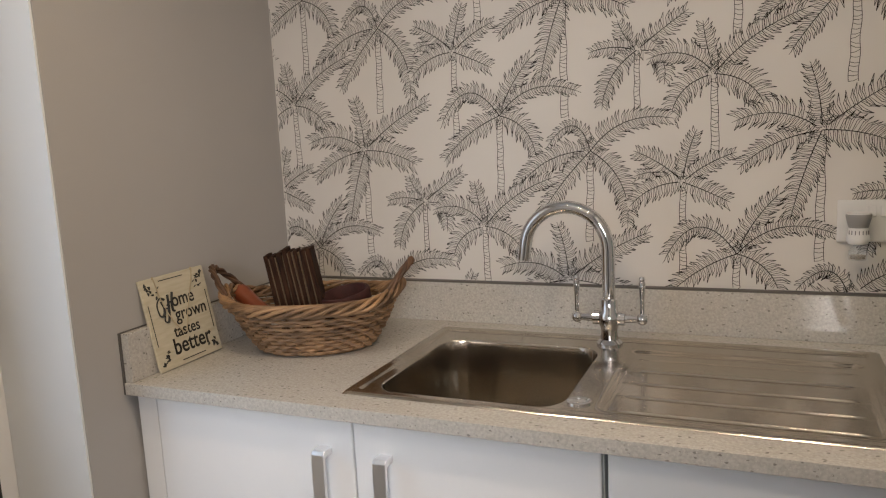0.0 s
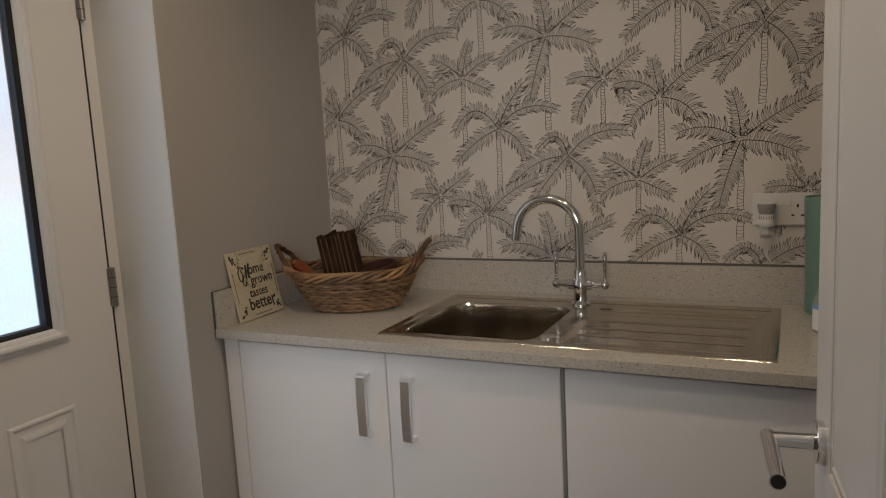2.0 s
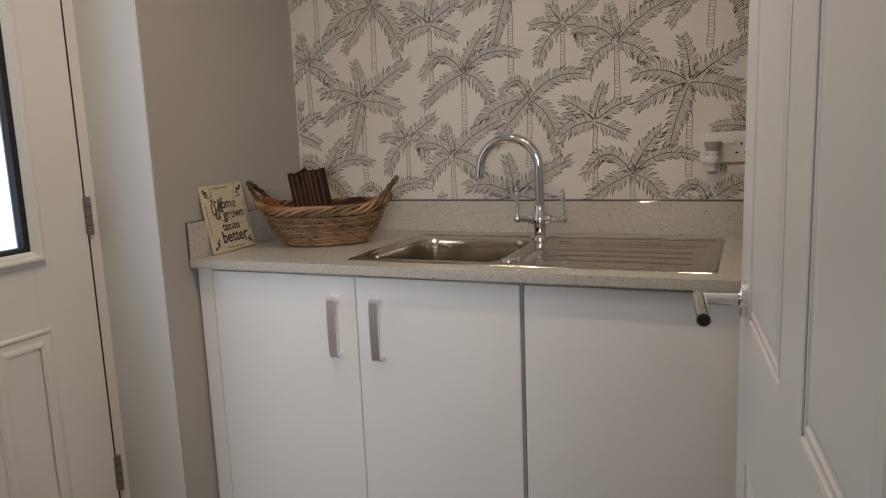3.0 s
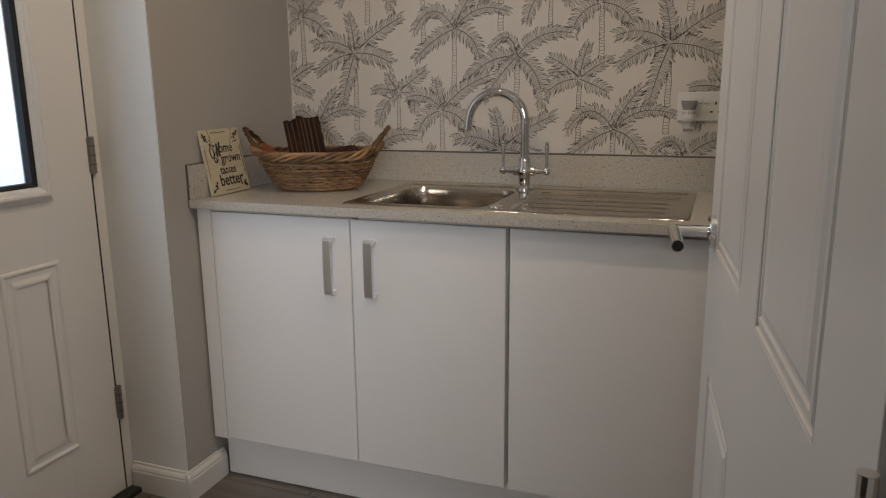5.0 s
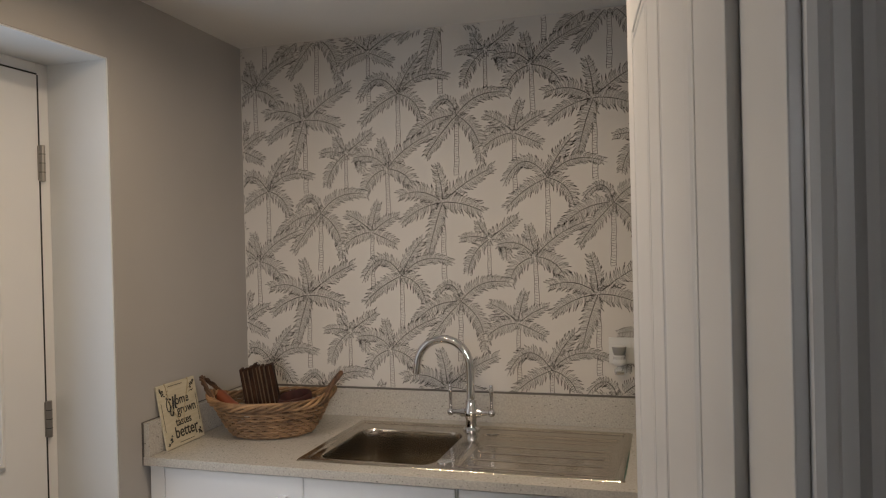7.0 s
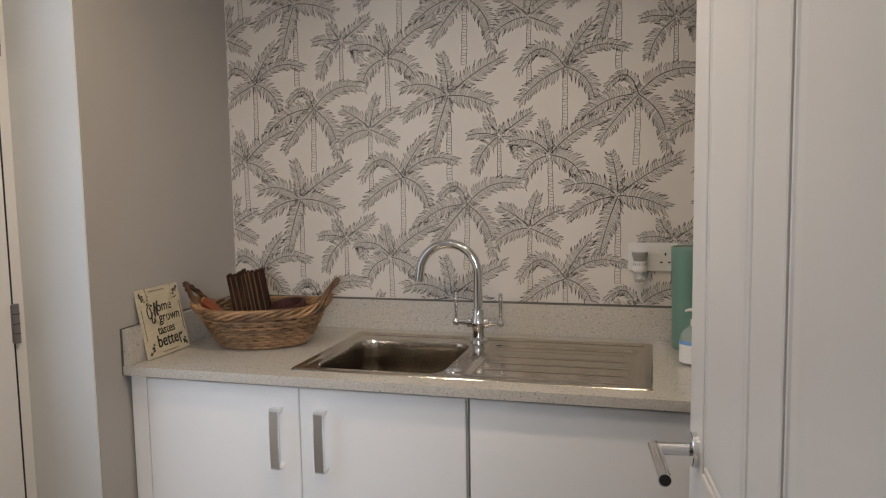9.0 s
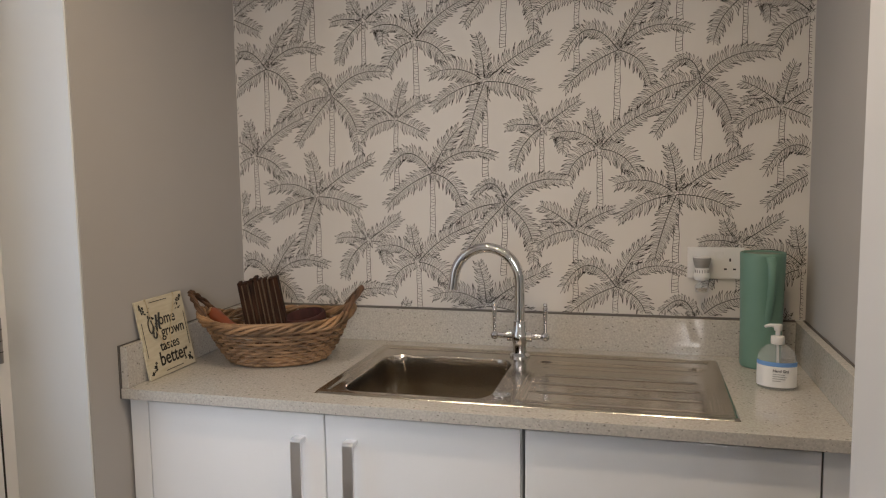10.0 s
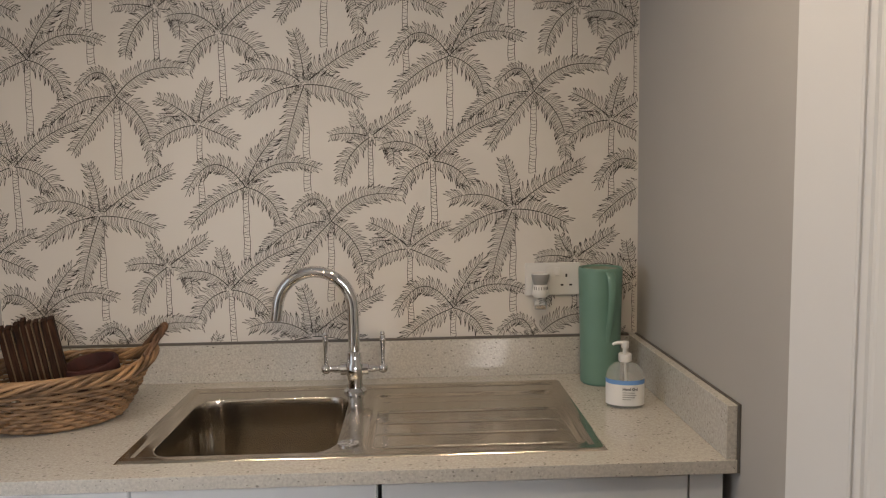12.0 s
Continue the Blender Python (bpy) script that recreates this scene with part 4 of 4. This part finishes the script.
def freshener():
    f = empty("air_freshener", pose(1.366, -0.042, 1.131))
    tagged(f, "white plug-in air freshener with clear oil bulb in the socket", "air freshener")
    part("body", lathe([(0.012, 0.0), (0.0165, 0.001), (0.0215, 0.008), (0.0215, 0.014), (0.0185, 0.022), (0.0175, 0.034)], 28, (0, 0, 0), 0.9), WHITEPLASTIC, f, "", True)
    part("cap", lathe([(0.0175, 0.034), (0.0215, 0.048), (0.0235, 0.058), (0.0225, 0.061), (0.012, 0.0615)], 28, (0, 0, 0), 0.9), GREYPLASTIC, f, "grey flared cap", True)
    part("lid", lathe([(0.0225, 0.061), (0.0225, 0.063), (0.016, 0.064)], 28, (0, 0, 0), 0.9), WHITEPLASTIC, f, "", True)
    for k in range(7):
        a = radians(-150 + 20 * k)
        part("vent", box((0.0195 * math.cos(a) - 0.0007, 0.0178 * math.sin(a) - 0.001, 0.021), (0.0195 * math.cos(a) + 0.0007, 0.0178 * math.sin(a) + 0.001, 0.029)), PRINT, f)
    part("plug_stub", box((-0.014, 0.014, 0.012), (0.014, 0.0302, 0.052), 0.003), WHITEPLASTIC, f)
    part("oil_bulb", lathe([(0.008, 0.0), (0.0085, -0.006), (0.0165, -0.013), (0.0175, -0.022), (0.0155, -0.031), (0.006, -0.033)], 28, (0, 0, 0), 0.8), CLEAR, f, "clear glass oil bulb", True)
    part("oil", lathe([(0.0145, -0.022), (0.0135, -0.029), (0.004, -0.031)], 24, (0, 0, 0), 0.78), OIL, f)
    return f


OIL = material("fragrance_oil", (0.5, 0.4, 0.28), 0.1, 0.0, Transmission_Weight=0.7, IOR=1.1)
freshener()


# ---- carafe and hand gel ----
def carafe():
    c = empty("vacuum_jug", pose(1.508, -0.10, TOP))
    tagged(c, "tall sage green plastic vacuum jug on the worktop", "jug")
    part("body", lathe([(0.046, 0.0), (0.0485, 0.002), (0.05, 0.008), (0.0505, 0.1), (0.0525, 0.2), (0.0545, 0.285), (0.0545, 0.292), (0.053, 0.295), (0.049, 0.294), (0.048, 0.288)], 56), GREEN, c, "", True)
    part("lid", lathe([(0.0478, 0.282), (0.0478, 0.289), (0.046, 0.2905), (0.02, 0.291), (0.004, 0.291)], 48), GREENDARK, c, "flat recessed lid", True)
    # strap handle on the front, wide at the top and running into the body
    turn = radians(-80)
    way, side = Vector((math.cos(turn), math.sin(turn), 0)), Vector((-math.sin(turn), math.cos(turn), 0))
    bm = bmesh.new()
    loops = []
    n = 24
    for k in range(n + 1):
        t = k / n
        z = 0.288 - 0.175 * t
        out = 0.053 + 0.021 * math.sin(math.pi * min(1, t * 1.08) ** 0.62) - 0.006 * t
        half = 0.0115 - 0.0035 * t
        thick = 0.0055
        centre = way * out + Vector((0, 0, z))
        ring = []
        for j in range(12):
            a = math.tau * j / 12
            ring.append(bm.verts.new(centre + side * half * math.cos(a) + way * thick * math.sin(a)))
        loops.append(ring)
    for p, q in zip(loops, loops[1:]):
        for j in range(12):
            bm.faces.new((p[j], p[(j + 1) % 12], q[(j + 1) % 12], q[j]))
    bm.faces.new(loops[0])
    bm.faces.new(loops[-1])
    bmesh.ops.recalc_face_normals(bm, faces=bm.faces)
    part("handle", bm, GREEN, c, "", True)
    return c


GREENDARK = material("sage_green_lid", (0.2, 0.24, 0.17), 0.4)
carafe()


def gel_bottle():
    g = empty("hand_gel_bottle", pose(1.514, -0.302, TOP, 0, 0, -14))
    tagged(g, "clear pump bottle of hand gel with white and blue label", "bottle")
    prof = [(0.036, 0.0), (0.0405, 0.002), (0.0425, 0.007), (0.0425, 0.066), (0.0405, 0.078), (0.0345, 0.09), (0.0255, 0.098), (0.016, 0.102), (0.0125, 0.104), (0.0125, 0.112)]
    part("bottle", lathe(prof, 48, (0, 0, 0), 0.72), CLEAR, g, "clear plastic body", True)
    def wrap(z0, z1, r):
        bm = bmesh.new()
        cols = []
        for k in range(25):
            a = radians(-172 + 164 * k / 24)
            cols.append([bm.verts.new((r * math.cos(a), r * 0.72 * math.sin(a), z)) for z in (z0, z1)])
        for p, q in zip(cols, cols[1:]):
            bm.faces.new((p[0], q[0], q[1], p[1]))
        ext = bmesh.ops.extrude_face_region(bm, geom=bm.faces[:])
        for v in ext["geom"]:
            if isinstance(v, bmesh.types.BMVert):
                v.co.x *= 0.994
                v.co.y *= 0.994
        bmesh.ops.recalc_face_normals(bm, faces=bm.faces)
        return bm

    label = part("label", wrap(0.008, 0.056, 0.0432), LABELWHITE, g, "white paper label", True)
    part("blue_band", wrap(0.0562, 0.066, 0.0433), LABELBLUE, g, "blue band", True)
    txt = letters("Hand Gel", 0.0085, label, 0, 0, 0.0003, name="lettering")
    txt.matrix_local = pose(-0.006, -0.0318, 0.044, 90, 0, 6)
    for k, (w, h) in enumerate(((0.026, 0.0007), (0.03, 0.001), (0.027, 0.001), (0.018, 0.001))):
        z = 0.0385 - 0.0052 * k
        part("print_bar", box((-0.006, -0.0319, z), (-0.006 + w, -0.0309, z + h)), GREYPLASTIC if k else PRINT, label)
    part("neck_ring", lathe([(0.0145, 0.104), (0.0148, 0.105), (0.0148, 0.12), (0.0138, 0.1215), (0.006, 0.122)], 28), WHITEPLASTIC, g, "ribbed white collar", True)
    part("pump_stem", tube([(0, 0, 0.121), (0, 0, 0.136)], 0.0052, 16), WHITEPLASTIC, g, "", True)
    part("pump_head", lathe([(0.0075, 0.134), (0.0085, 0.136), (0.0092, 0.147), (0.0085, 0.149), (0.003, 0.1495)], 24), WHITEPLASTIC, g, "", True)
    part("nozzle", tube([(-0.004, 0, 0.1455), (-0.016, -0.002, 0.146), (-0.024, -0.003, 0.144), (-0.0275, -0.003, 0.141)], lambda f: 0.0048 - 0.0018 * f, 12), WHITEPLASTIC, g, "", True)
    part("dip_tube", tube([(0, 0, 0.104), (0.002, 0, 0.05), (0.004, 0, 0.012)], 0.0028, 10), WHITEPLASTIC, g, "", True)
    return g


gel_bottle()


# ---- ceiling downlights, the third one added as fill ----
GLOW = bpy.data.materials.new("warm_led")
GLOW.use_nodes = True
GLOW.node_tree.nodes["Principled BSDF"].inputs["Emission Color"].default_value = (*WARM, 1)
GLOW.node_tree.nodes["Principled BSDF"].inputs["Emission Strength"].default_value = 6
for dx, dy in DOWNLIGHTS_AND_FILL:
    dl = empty("downlight", pose(dx, dy, CEILING))
    tagged(dl, "white recessed ceiling downlight, lit warm, the third added as fill", "downlight", "utility downlights")
    part("bezel", lathe([(0.037, -0.001), (0.038, -0.007), (0.043, -0.009), (0.0465, -0.006), (0.047, -0.0005)], 36), WHITEPLASTIC, dl, "", True)
    part("lens", lathe([(0.036, -0.0015), (0.036, -0.003), (0.002, -0.0035)], 36), GLOW, dl)


# ---- floor tiles ----
floor_ob = bpy.data.objects["floor"]
tile_mesh = None
ROWS_Y = [-0.6 + 0.3 * k for k in range(-14, 2)]
for row, y in enumerate(ROWS_Y):
    # the utility room is narrower than the hall; end tiles are cut to the walls
    west, east = (-0.3, 1.9) if y > -1.9 else (-1.75, 3.15)
    x = (0.33 if row % 2 == 0 else -0.13) - 2.4
    while x < east:
        x0, x1 = max(x, west), min(x + 0.6, east)
        if x1 - x0 > 0.02:
            if tile_mesh is None:
                t = obj("tile", box((0.0015, 0.0015, -0.0055), (0.5985, 0.2985, 0.0), 0.0012, segments=1), TILE, floor_ob)
                tile_mesh = t.data
            else:
                t = new("tile", tile_mesh)
                t.parent = floor_ob
            t.location, t.scale = (x0, y, 0), ((x1 - x0) / 0.6, 1, 1)
        x += 0.6
